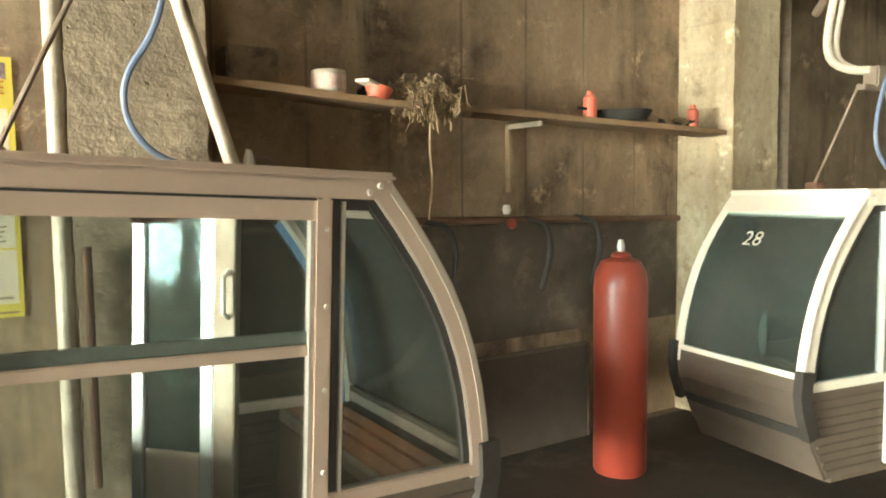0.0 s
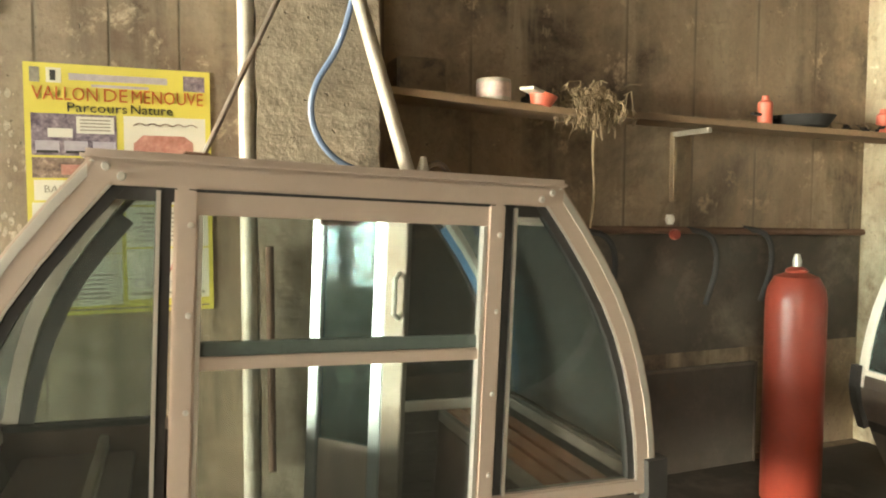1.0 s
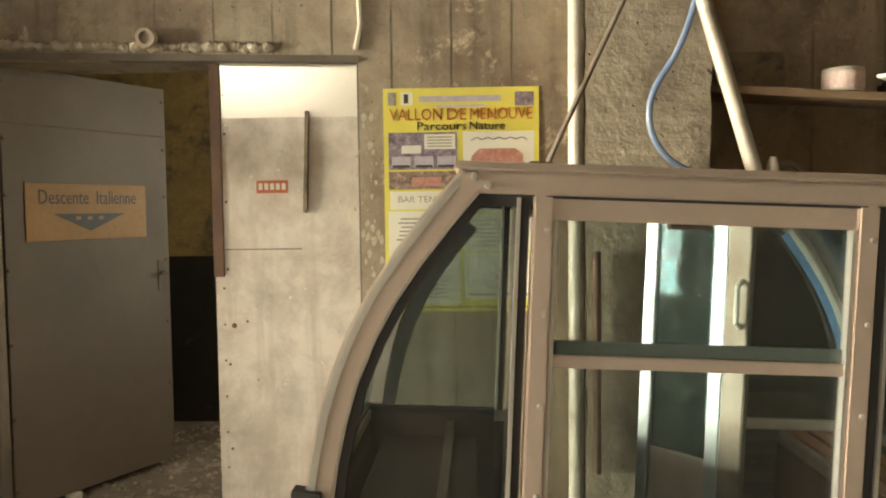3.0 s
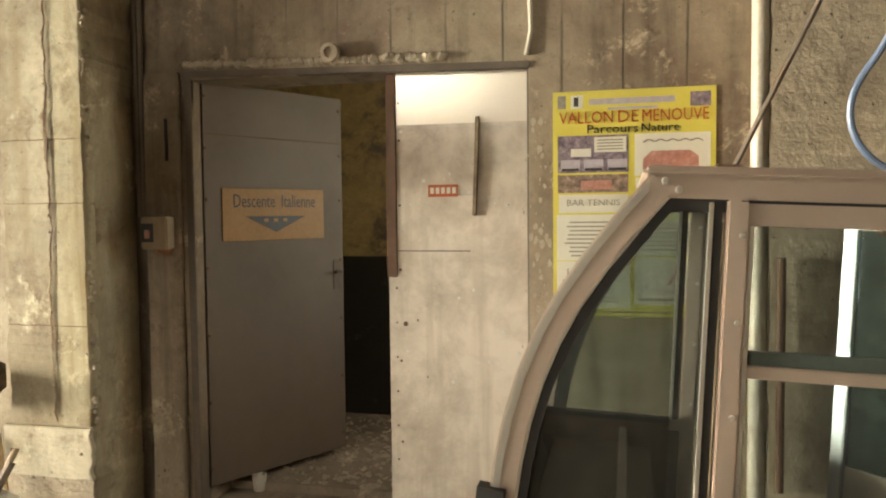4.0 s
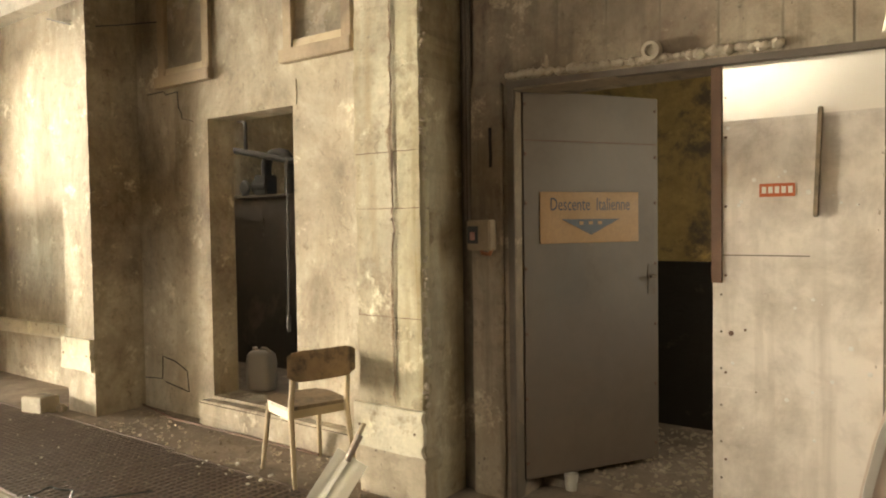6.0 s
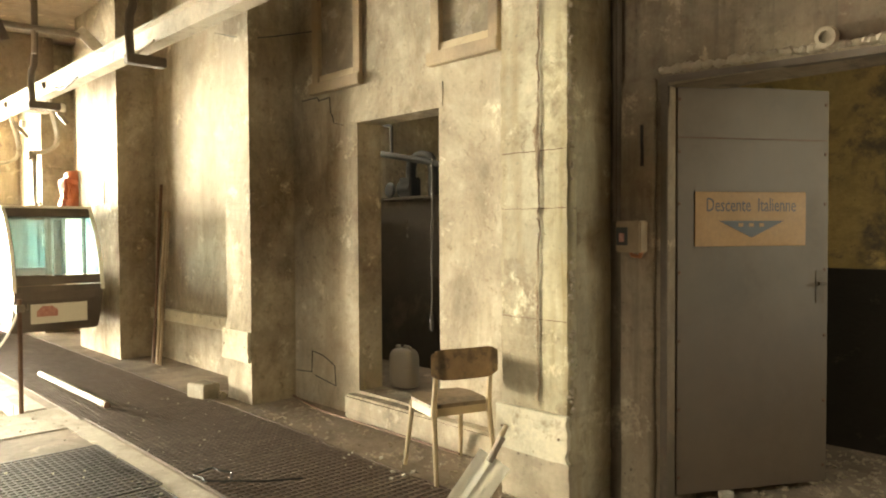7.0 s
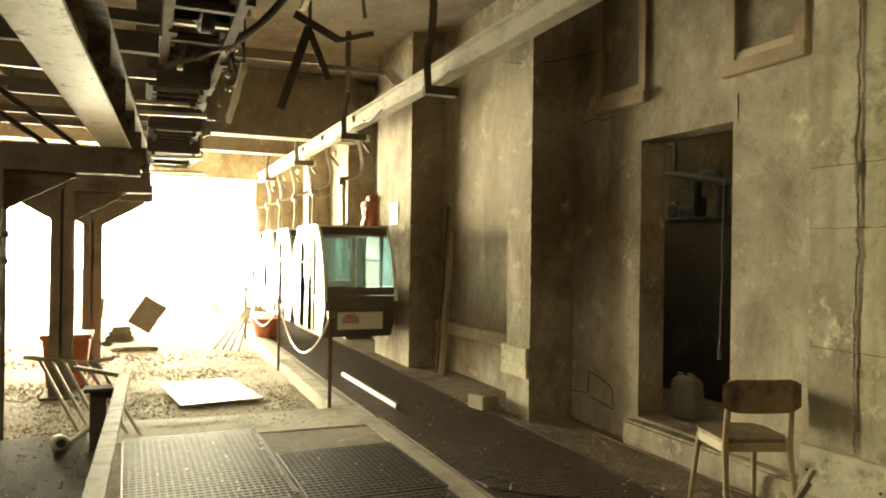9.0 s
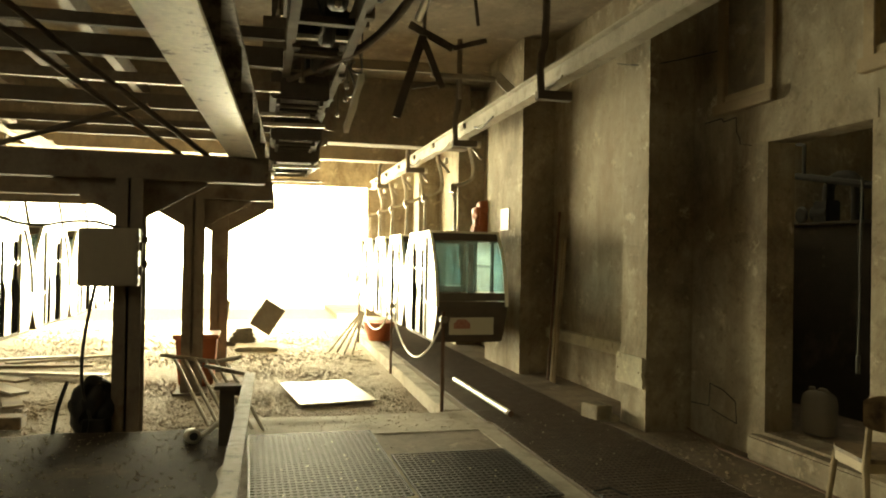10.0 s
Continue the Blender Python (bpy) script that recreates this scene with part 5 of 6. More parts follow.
for k in range(13):
    x = -3.6 - 0.95 * k
    part("cross_bar", box(x - 0.04, 0.06, 3.44, x + 0.04, 0.66, 3.5, 0.004), STEEL, cv)
    part("hanger_post", box(x + 0.3, 0.08 + 0.5 * (k % 2), 3.4, x + 0.39, 0.15 + 0.5 * (k % 2), TOP, 0.004), STEEL, cv)
    ty = part("tyre", lathe([(0.12, -0.06), (0.19, -0.07), (0.22, -0.04), (0.22, 0.04), (0.19, 0.07), (0.12, 0.06)], 18, None, pose(x + 0.5, 0.36, 3.62, 90, 0, 0)), RUBBER, cv, smooth=True)
    part("axle", tube([(x + 0.5, 0.1, 3.62), (x + 0.5, 0.62, 3.62)], 0.03, 8), STEEL_MID, cv)
    if k % 2 == 0:
        part("drive_box", box(x - 0.2, 0.15, 3.72, x + 0.16, 0.57, 4.02, 0.02), STEEL, cv)
part("guide_bar", tube([(-5.2, 1.1, 3.95), (-6.2, 0.95, 3.6), (-7.2, 0.7, 3.45), (-8.3, 0.1, 3.42)], 0.035, 8, None, 2), STEEL, cv, smooth=True)
part("guide_bar", tube([(-4.6, 1.25, 4.3), (-5.6, 1.12, 3.85), (-6.6, 1.1, 3.62)], 0.035, 8, None, 2), ALU_BRIGHT, cv, smooth=True)
for k in range(6):
    x = -4.8 - 0.3 * k
    part("roller", lathe([(0.04, -0.03), (0.045, 0), (0.04, 0.03)], 12, None, pose(x, 1.15, 4.2 - 0.1 * k, 90)), STEEL_MID, cv, smooth=True)
for x0, x1, y0, y1, z0, z1 in ((-6.9, -7.7, 0.05, 0.6, 3.5, 3.72), (-8.3, -9.2, -0.08, 0.52, 3.22, 3.5), (-9.8, -10.6, -0.05, 0.55, 3.02, 3.3), (-11.0, -12.6, -0.05, 0.62, 2.9, 3.2), (-12.9, -13.6, 0.1, 0.6, 3.1, 3.4), (-5.3, -5.9, 0.2, 0.75, 3.6, 3.9)):
    part("housing", box(min(x0, x1), y0, z0, max(x0, x1), y1, z1, 0.02), SOOTY, cv)
    part("underside_rail", box(min(x0, x1) + 0.04, y0 + 0.06, z0 - 0.05, max(x0, x1) - 0.04, y0 + 0.1, z0 - 0.001, 0.004), SOOTY, cv)
    part("underside_rail", box(min(x0, x1) + 0.04, y1 - 0.1, z0 - 0.05, max(x0, x1) - 0.04, y1 - 0.06, z0 - 0.001, 0.004), SOOTY, cv)
    for k in range(3):
        xx = min(x0, x1) + 0.2 + 0.26 * k
        part("underside_roller", tube([(xx, y0 + 0.06, z0 - 0.04), (xx, y1 - 0.06, z0 - 0.04)], 0.022, 8), SOOTY, cv, smooth=True)
# pale bars stand in for bright sky gaps and reflections under the conveyor
for x, y0, y1, z in ((-8.95, -0.18, 0.36, 3.16), (-9.0, -0.15, 0.54, 3.06), (-11.0, 0.0, 0.66, 2.83), (-13.0, 0.0, 0.84, 2.83), (-6.9, 0.1, 0.62, 3.46), (-12.0, -0.02, 0.5, 2.86)):
    part("bright_gap_bar", bar((x, y0, z), (x, y1, z + 0.015), 0.07, 0.04, 0.004), RAILPAINT, cv)
part("hung_plate", box(-7.02, -0.17, 3.35, -6.98, 0.03, 3.64, 0.004), STEEL_MID, cv)
drop = random.Random(23)
for k in range(34):
    x, y, z = -5.0 - 8.2 * drop.random(), -0.15 + 0.95 * drop.random(), 2.98 + 0.5 * drop.random()
    z += 0.4 * max(0.0, (x + 9.0) / 4.0)
    if k % 3 == 0:
        part("drop_plate", box(x - 0.015, y - 0.05, z, x + 0.015, y + 0.05, z + 0.28, 0.003), STEEL if k % 2 else STEEL_MID, cv)
    else:
        part("drop_rod", tube([(x, y, z), (x, y, z + 0.55)], 0.012, 6), STEEL, cv)
        part("rod_nut", lathe([(0.028, -0.02), (0.028, 0.02)], 6, None, pose(x, y, z + 0.03)), STEEL_MID, cv)
for k in range(9):
    x, y, z = -5.4 - 0.85 * k, 0.0 + 0.8 * drop.random(), 3.75 - 0.07 * k
    part("cable", tube([(x, y, z), (x - 0.3, y + 0.15, z - 0.22 - 0.15 * drop.random()), (x - 0.7, y + 0.05, z - 0.2), (x - 1.0, y + 0.2 * drop.random(), z + 0.05)], 0.012, 6, None, 2), CABLE, cv, smooth=True)
# ceiling joists and bars over the south half
for k, (x, z) in enumerate(((-5.2, 3.5), (-6.6, 3.35), (-6.75, 3.2), (-7.6, 3.15), (-9.4, 3.3), (-10.6, 3.25), (-4.2, 3.9), (-12.5, 3.4))):
    solid("cross_girder", bar((x, -5.9, z), (x, 0.0, z + 0.02), 0.07, 0.09 if k % 2 else 0.16, 0.004), STEEL if k % 3 else STEEL_MID, "dark steel cross girder under the ceiling", "girder")
for a, b in (((-4.0, -3.6, 4.2), (-7.9, -0.9, 2.53)), ((-4.3, -3.4, 4.3), (-7.9, -0.65, 2.53)), ((-7.9, -4.6, 3.1), (-7.9, -3.0, 2.5)), ((-7.9, -2.6, 2.5), (-7.9, -1.2, 3.0)), ((-5.5, -5.0, 3.7), (-5.0, -1.0, 4.0)), ((-6.1, -4.0, 4.3), (-6.4, -0.6, 3.5))):
    solid("brace_rod", tube([a, b], 0.025, 8), STEEL, "thin steel brace rod", "brace", smooth=True)
for k in range(5):
    y = -1.2 - 0.9 * k
    solid("long_girder", bar((-3.8, y, 4.1), (-13.0, y + 0.15, 4.1), 0.12, 0.22, 0.005), STEEL, "dark steel girder along the ceiling", "girder")
bm = bar((-9.3, 0.72, 3.89), (-9.3, 1.87, 3.92), 0.05, 0.12, 0.006)
solid("wooden_beam", bm, WOOD, "pale wooden beam crossing under the ceiling", "beam")
pb = thing("pipe_bracket", pose(0, 0, 0), "steel pipe bracket reaching to the overhead rail", "bracket")
part("pipe", tube([(-9.35, 1.85, 3.85), (-9.35, 2.75, 3.86)], 0.035, 10), STEEL_MID, pb, smooth=True)
part("drop", tube([(-9.35, 2.22, 3.86), (-9.35, 2.22, 3.58)], 0.025, 8), STEEL_MID, pb, smooth=True)
part("diagonal", bar((-9.35, 2.68, 3.92), (-9.2, 2.98, 3.58), 0.06, 0.12, 0.006), RAILPAINT, pb)
hb = thing("hanging_bracket", pose(-7.6, 1.32, 2.98), "bent dark steel brackets hanging from the ceiling", "bracket")
part("leg", bar((0, 0.05, 0.82), (-0.1, -0.2, 0.0), 0.02, 0.085, 0.003), STEEL, hb)
part("leg", bar((0, 0.05, 0.75), (0.0, 0.24, 0.3), 0.02, 0.07, 0.003), STEEL, hb)
part("arm", bar((0, -0.1, 0.9), (0.0, 0.34, 0.7), 0.02, 0.08, 0.003), STEEL, hb)
part("arm", bar((0, 0.34, 0.7), (0.0, 0.69, 0.81), 0.03, 0.05, 0.003), STEEL, hb)
part("stay", bar((0, 0.05, 0.8), (0.0, 0.05, 1.72), 0.03, 0.05, 0.003), STEEL, hb)
part("stay", bar((0, 0.6, 0.95), (0.0, 0.5, 1.72), 0.03, 0.03, 0.003), STEEL, hb)
part("crosspiece", bar((-0.06, -0.06, 0.3), (0.0, 0.24, 0.36), 0.02, 0.04, 0.003), STEEL, hb)
bm = rough_up(bar((-7.5, 0.75, 3.31), (-8.3, 0.7, 2.93), 0.05, 0.1, 0.006), 0.012, 8, 3)
solid("hanging_tube_light", bm, ALU_WHITE, "broken white strip light hanging under the ceiling", "strip light")
solid("hanging_wire", tube([(-7.52, 0.75, TOP), (-7.52, 0.75, 3.3)], 0.008, 6), CABLE, "thin wire holding the strip light", "wire")

# ---- things on the floor of the hall ----
def chair():
    c = thing("chair", pose(-4.14, 3.42, 0, 0, 0, 72) @ Matrix.Scale(1.09, 4), "worn beech chair with plywood seat and backrest", "chair")
    bm = bmesh.new()
    pts = [(0.2, -0.19), (0.21, 0.1), (0.17, 0.2), (0.0, 0.22), (-0.17, 0.2), (-0.21, 0.1), (-0.2, -0.19)]
    plate(pts, 0.022, bm, pose(0, 0, 0.472, -90))
    part("seat", bm, WOOD_WORN, c, "worn dark seat")
    part("seat_frame", plate([(x * 0.98, y * 0.98) for x, y in pts], 0.05, None, pose(0, 0, 0.449, -90)), WOOD_PALE, c)
    for s in (-1, 1):
        part("back_leg", tube([(s * 0.2, -0.26, 0), (s * 0.185, -0.19, 0.44), (s * 0.18, -0.235, 0.80)], [0.014, 0.02, 0.015], 8), WOOD_PALE, c, smooth=True)
        part("front_leg", tube([(s * 0.2, 0.23, 0), (s * 0.17, 0.17, 0.43)], [0.014, 0.02], 8), WOOD_PALE, c, smooth=True)
    bm = bmesh.new()
    cols = []
    for j in range(13):
        x = -0.225 + 0.45 * j / 12
        e = 0.03 * max(0.0, abs(x) / 0.225 - 0.75) / 0.25
        y = -0.24 - 0.03 * (1 - (x / 0.225) ** 2)
        cols.append([bm.verts.new((x, y, 0.63 + e + (0.185 - 2 * e) * i / 4)) for i in range(5)])
    for a, b in zip(cols, cols[1:]):
        for i in range(4):
            bm.faces.new((a[i], b[i], b[i + 1], a[i + 1]))
    bmesh.ops.solidify(bm, geom=bm.faces[:], thickness=0.014)
    part("backrest", bm, WOOD_WORN, c, "worn scratched backrest")
    return c


chair()
sh = thing("shovel", pose(-3.45, 3.13, 0, 0, 0, 20), "snow shovel with a pale metal blade leaning on the pillar", "shovel")
bm = bmesh.new()
bmesh.ops.create_grid(bm, x_segments=12, y_segments=10, size=1.0)
for v in bm.verts:
    x, y = v.co.x * 0.105, v.co.y * 0.19
    v.co = Vector((x, 0.04 * (x / 0.105) ** 2 - 0.012 * math.cos(x * 60), y))
bmesh.ops.solidify(bm, geom=bm.faces[:], thickness=0.004)
bmesh.ops.transform(bm, matrix=pose(-0.06, -0.12, 0.17, -28, 28, 0), verts=bm.verts)
part("blade", bm, ALU_WHITE, sh, "pale ribbed metal blade", smooth=True)
part("shaft", tube([(0.02, -0.04, 0.36), (0.07, 0.04, 0.5)], 0.016, 8), WOOD_PALE, sh, smooth=True)
part("socket", tube([(0.0, -0.06, 0.3), (0.06, 0.0, 0.44)], 0.022, 8), STEEL_MID, sh, smooth=True)

jc = thing("jerrycan", pose(-5.6, 4.26, 0.228, 0, 0, 10), "dusty tan plastic jerrycan in the doorway", "jerrycan")
bm = bmesh.new()
rings = []
for z, kx, ky in ((0.0, 0.115, 0.07), (0.012, 0.13, 0.085), (0.1, 0.135, 0.09), (0.26, 0.135, 0.09), (0.31, 0.125, 0.082), (0.34, 0.095, 0.065), (0.352, 0.05, 0.04)):
    ring = []
    for k in range(28):
        a = k * math.tau / 28
        c, s = math.cos(a), math.sin(a)
        ring.append(bm.verts.new((kx * math.copysign(abs(c) ** 0.55, c), ky * math.copysign(abs(s) ** 0.55, s), z)))
    rings.append(ring)
for a, b in zip(rings, rings[1:]):
    for k in range(28):
        bm.faces.new((a[k], a[(k + 1) % 28], b[(k + 1) % 28], b[k]))
bm.faces.new(rings[0][::-1]), bm.faces.new(rings[-1])
part("body", bm, CAN_TAN, jc, smooth=True)
part("grip", tube([(-0.01, 0, 0.335), (0.005, 0, 0.372), (0.07, 0, 0.365), (0.1, 0, 0.32)], 0.014, 8, None, 2), CAN_TAN, jc, smooth=True)
part("cap", lathe([(0.026, 0.33), (0.026, 0.372), (0.02, 0.376), (0.0, 0.376)], 14, None, pose(-0.07, 0, 0)), CAN_TAN, jc, smooth=True)

# workroom seen through the doorway
cb = thing("machine_cabinet", pose(-6.25, 5.5, 0.225), "tall dark metal machine cabinet in the workroom", "cabinet")
part("body", box(-1.0, -0.5, 0, 0.55, 0.5, 1.75, 0.015), NEAR_BLACK, cb)
part("top_plate", box(-1.02, -0.53, 1.75, 0.57, 0.52, 1.78, 0.006), NEAR_BLACK, cb)
for k in range(3):
    part("louvre", box(-0.6, -0.512, 1.35 + 0.08 * k, -0.15, -0.5, 1.38 + 0.08 * k, 0.003), NEAR_BLACK, cb)
mo = thing("motor_unit", pose(-6.68, 5.2, 2.005), "small dark motor unit standing on the cabinet", "motor")
part("body", lathe([(0.07, -0.12), (0.09, -0.1), (0.09, 0.1), (0.07, 0.12)], 16, None, pose(0.05, 0, 0.1, 0, 90)), BLACK, mo, smooth=True)
part("housing", box(-0.02, -0.08, 0.0, 0.18, 0.08, 0.22, 0.015), BLACK, mo)
part("pipe_bow", tube([(0.1, 0, 0.2), (0.1, 0, 0.36), (0.18, 0, 0.44), (0.38, 0, 0.44), (0.46, 0, 0.36), (0.46, 0, 0.0)], 0.055, 10, None, 2), BLACK, mo, smooth=True)
part("wheel", lathe([(0.07, -0.02), (0.09, 0), (0.07, 0.02)], 14, None, pose(-0.2, -0.05, 0.09, 90)), RUBBER, mo, smooth=True)
for nm, pts, r in (("ceiling_pipe", [(-7.28, 5.15, 2.56), (-4.0, 5.15, 1.95)], 0.035), ("drop_pipe", [(-6.85, 5.15, 2.5), (-6.85, 5.15, 2.8), (-7.0, 5.15, 2.84)], 0.02)):
    solid(nm, tube(pts, r, 8), BLACK, "dark steel pipe hanging in the workroom", "pipe", smooth=True)
bk = thing("pull_rod", pose(-4.94, 4.0, 0.83), "grey pull rod hanging in the doorway", "rod")
part("rod", tube([(0.02, 0, 1.4), (0, 0, 0.12)], 0.007, 8), CABLE, bk, smooth=True)
part("grip", tube([(0, 0, 0.13), (0, 0, 0.0)], 0.016, 8), CABLE, bk, smooth=True)

tb = thing("fluorescent_tube", pose(0, 0, 0.03), "white fluorescent tube lying on the grating", "tube lamp")
part("glass_tube", tube([(-9.55, 2.27, 0.035), (-7.54, 2.29, 0.035)], 0.03, 12), ALU_WHITE, tb, smooth=True)
part("end_cap", tube([(-7.54, 2.29, 0.035), (-7.48, 2.291, 0.035)], 0.031, 12), RUST_BROWN, tb, "rusty end cap", smooth=True)

bk = thing("concrete_block", pose(-7.42, 3.19, 0.0, 0, 0, 12), "small pale hollow block lying on the floor", "block")
part("body", rough_up(box(-0.13, -0.1, 0, 0.13, 0.1, 0.15, 0.008), 0.006, 12, 2), PALE_SLAB, bk)
# thin dark plate on top paints the shade of the hollow
part("recess_shade", box(-0.1, -0.07, 0.145, 0.1, 0.07, 0.154), CONC_DARK, bk)
solid("rubble_stone", rough_up(box(-7.3, 3.26, 0, -7.2, 3.34, 0.07, 0.02), 0.015, 14, 2), ROUGH, "lump of broken concrete on the floor", "stone")

# barrier posts with a slack rope
for i, (x, y, h) in enumerate(((-8.02, 1.72, 1.18), (-11.3, 1.76, 1.1), (-15.2, 1.8, 1.05))):
    s = thing("barrier_post", pose(x, y, -0.14), "thin rusty barrier post beside the kerb", "post", "barrier posts")
    part("rod", tube([(0, 0, 0), (0, 0, h)], 0.02, 8), RUST_BROWN, s, smooth=True)
    part("clamp", box(-0.03, -0.035, h - 0.12, 0.03, 0.04, h - 0.05, 0.006), STEEL_MID, s)
    part("hook", tube([(0, 0.03, h - 0.08), (0.0, 0.07, h - 0.1), (0, 0.07, h - 0.05)], 0.008, 6), STEEL_MID, s)
for (xa, ya, za), (xb, yb, zb), sag in (((-8.02, 1.72, 0.95), (-11.3, 1.76, 0.86), 0.55), ((-11.3, 1.76, 0.86), (-15.2, 1.8, 0.82), 0.5)):
    pts = [(xa + (xb - xa) * k / 16, ya + (yb - ya) * k / 16, za + (zb - za) * k / 16 - 4 * sag * (k / 16) * (1 - k / 16)) for k in range(17)]
    solid("barrier_rope", tube(pts, 0.013, 6), WHITE_PLASTIC, "slack white plastic rope between the posts", "rope", smooth=True)

bm = box(-0.72, -0.46, 0, 0.72, 0.46, 0.012, 0.003)
ob = solid("white_sheet", bm, RAILPAINT, "white board lying flat on the gravel", "board")
ob.matrix_world = pose(-9.86, 0.675, -0.105, 0, 0.3, 8)
# leaning poles against the wall
for x, mt, lab in ((-9.62, RUST_BROWN, "rusty red pole leaning on the wall"), (-9.5, WOOD_PALE, "pale wooden pole leaning on the wall"), (-9.4, WOOD, "grey wooden pole leaning on the wall")):
    solid("leaning_pole", tube([(x - 0.05, 3.58, 0.0), (x - 0.3, 3.82, 2.25 if mt is RUST_BROWN else 1.9)], 0.02, 8), mt, lab, "pole", smooth=True)

# handrail bent down at the left of the gratings
hr = thing("bent_handrail", pose(0, 0, 0), "rusty angle-iron handrail with a flaking pale top", "handrail")
part("rail", bar((-3.4, -0.29, 0.55), (-7.25, -0.22, 0.55), 0.09, 0.03, 0.003), WORN_RAIL, hr)
part("rail_web", bar((-3.4, -0.33, 0.51), (-7.25, -0.26, 0.51), 0.012, 0.07), RUST_BROWN, hr)
part("rail_end", bar((-7.25, -0.22, 0.55), (-7.75, -0.62, 0.56), 0.06, 0.03, 0.003), WORN_RAIL, hr)
part("post", box(-7.05, -0.46, 0.0, -6.95, -0.34, 0.48, 0.006), STEEL, hr)
part("post", box(-4.95, -0.7, 0.0, -4.83, -0.58, 0.22, 0.006), STEEL, hr)
part("post_arm", box(-4.92, -0.6, 0.12, -4.86, -0.3, 0.17, 0.004), STEEL, hr)
part("post_arm", box(-7.03, -0.4, 0.42, -6.97, -0.24, 0.5, 0.004), STEEL, hr)
part("post_cap", box(-7.09, -0.5, 0.48, -6.91, -0.3, 0.51, 0.004), STEEL, hr)
for k in range(6):
    y = -0.95 + 0.1 * k
    part("baluster", tube([(-8.2 + 0.06 * k, y, 0.58), (-7.75 + 0.06 * k, y + 0.36, 0.0)], 0.016, 6), RAILPAINT, hr, smooth=True)
part("top_bar", tube([(-8.25, -1.08, 0.6), (-8.0, -0.55, 0.56), (-7.7, -0.32, 0.64)], 0.02, 8), RAILPAINT, hr, smooth=True)
part("bent_bar", tube([(-7.3, -0.66, 0.0), (-7.25, -0.5, 0.1), (-7.3, -0.36, 0.3)], 0.022, 8, None, 2), ALU_WHITE, hr, smooth=True)

rb = thing("red_bin", pose(-10.8, -0.93, -0.13), "orange-red plastic grit bin", "bin")
part("body", lathe([(0.26, 0), (0.3, 0.05), (0.36, 0.62), (0.38, 0.66)], 4, None, pose(0, 0, 0, 0, 0, 45)), ORANGE_PLASTIC, rb)
part("rim", lathe([(0.36, 0.62), (0.4, 0.63), (0.4, 0.68), (0.36, 0.68)], 4, None, pose(0, 0, 0, 0, 0, 45)), ORANGE_PLASTIC, rb)
for k, (x, y) in enumerate(((-12.2, -0.85), (-12.35, -0.75))):
    solid("leaning_plank", bar((x, y, -0.1), (x - 0.35, y + 0.1, 0.85), 0.12, 0.03, 0.004), WOOD, "wooden plank leaning by the steel column", "plank")
bag = thing("backpack", pose(-7.85, -1.6, -0.12, 0, 0, 20), "black rucksack slumped against the steel column", "backpack")
bm = bmesh.new()
bmesh.ops.create_icosphere(bm, subdivisions=4, radius=1.0)
for v in bm.verts:
    v.co = Vector((v.co.x * 0.19, v.co.y * 0.2, 0.29 + v.co.z * 0.29)) + noise.noise_vector(v.co * 2.5) * 0.05
    v.co.z = max(v.co.z, 0.0)
part("body", bm, BLACK, bag, smooth=True)
part("pocket", rough_up(box(0.1, -0.12, 0.06, 0.22, 0.12, 0.28, 0.05), 0.02, 6, 2), BLACK, bag, smooth=True)
for s in (-0.1, 0.1):
    part("strap", tube([(0.0, s - 0.12, 0.55), (0.12, s * 1.5 - 0.16, 0.35), (0.14, s * 1.6 - 0.2, 0.02)], 0.018, 6, None, 2), BLACK, bag, smooth=True)
eb = thing("control_box", pose(-7.76, -1.38, 1.30), "grey control box fixed to the steel column", "control box")
part("body", box(0, -0.33, 0.0, 0.16, 0.17, 0.52, 0.01), GREY_BOX, eb)
part("door", box(0.16, -0.32, 0.01, 0.172, 0.16, 0.51, 0.004), GREY_BOX, eb)
for z in (0.1, 0.32):
    part("hinge", box(0.05, 0.165, z, 0.12, 0.195, z + 0.08, 0.005), STEEL, eb)
    part("knob", lathe([(0.03, 0), (0.03, 0.05)], 12, None, pose(0.08, 0.19, z + 0.1, -90)), STEEL, eb)
part("cable", tube([(0.05, -0.2, 0.0), (0.02, -0.3, -0.5), (0.06, -0.3, -0.9), (0.1, -0.2, -1.2)], 0.015, 6, None, 2), CABLE, eb, smooth=True)
part("cable", tube([(0.05, 0.0, 0.52), (0.02, -0.3, 0.6), (0.0, -0.8, 0.5), (0.0, -1.3, 0.75), (0.0, -1.6, 1.2)], 0.014, 6, None, 2), CABLE, eb, smooth=True)
ca = thing("white_canister", pose(-7.1, -0.68, 0.0, 0, 0, 10), "small white plastic canister lying on the floor", "canister")
part("body", lathe([(0.05, -0.1), (0.064, -0.09), (0.064, 0.09), (0.05, 0.11)], 16, None, pose(0, 0, 0.066, 0, 80)), WHITE_PLASTIC, ca, smooth=True)
part("cap", lathe([(0.034, 0.1), (0.034, 0.13)], 14, None, pose(0, 0, 0.066, 0, 80)), RUBBER, ca, smooth=True)
ob = solid("hanging_board", box(-0.28, -0.012, -0.22, 0.28, 0.012, 0.22, 0.004), STEEL, "dark square board hung on its corner in the opening", "board")
ob.matrix_world = pose(-15.0, 0.02, 0.40, 0, 0, 96) @ pose(0, 0, 0, 0, -57, 0)
solid("hanging_wire", tube([(-15.0, 0.02, 0.7), (-15.0, 0.02, 4.1)], 0.004, 5), CABLE, "thin wire holding the board", "wire")
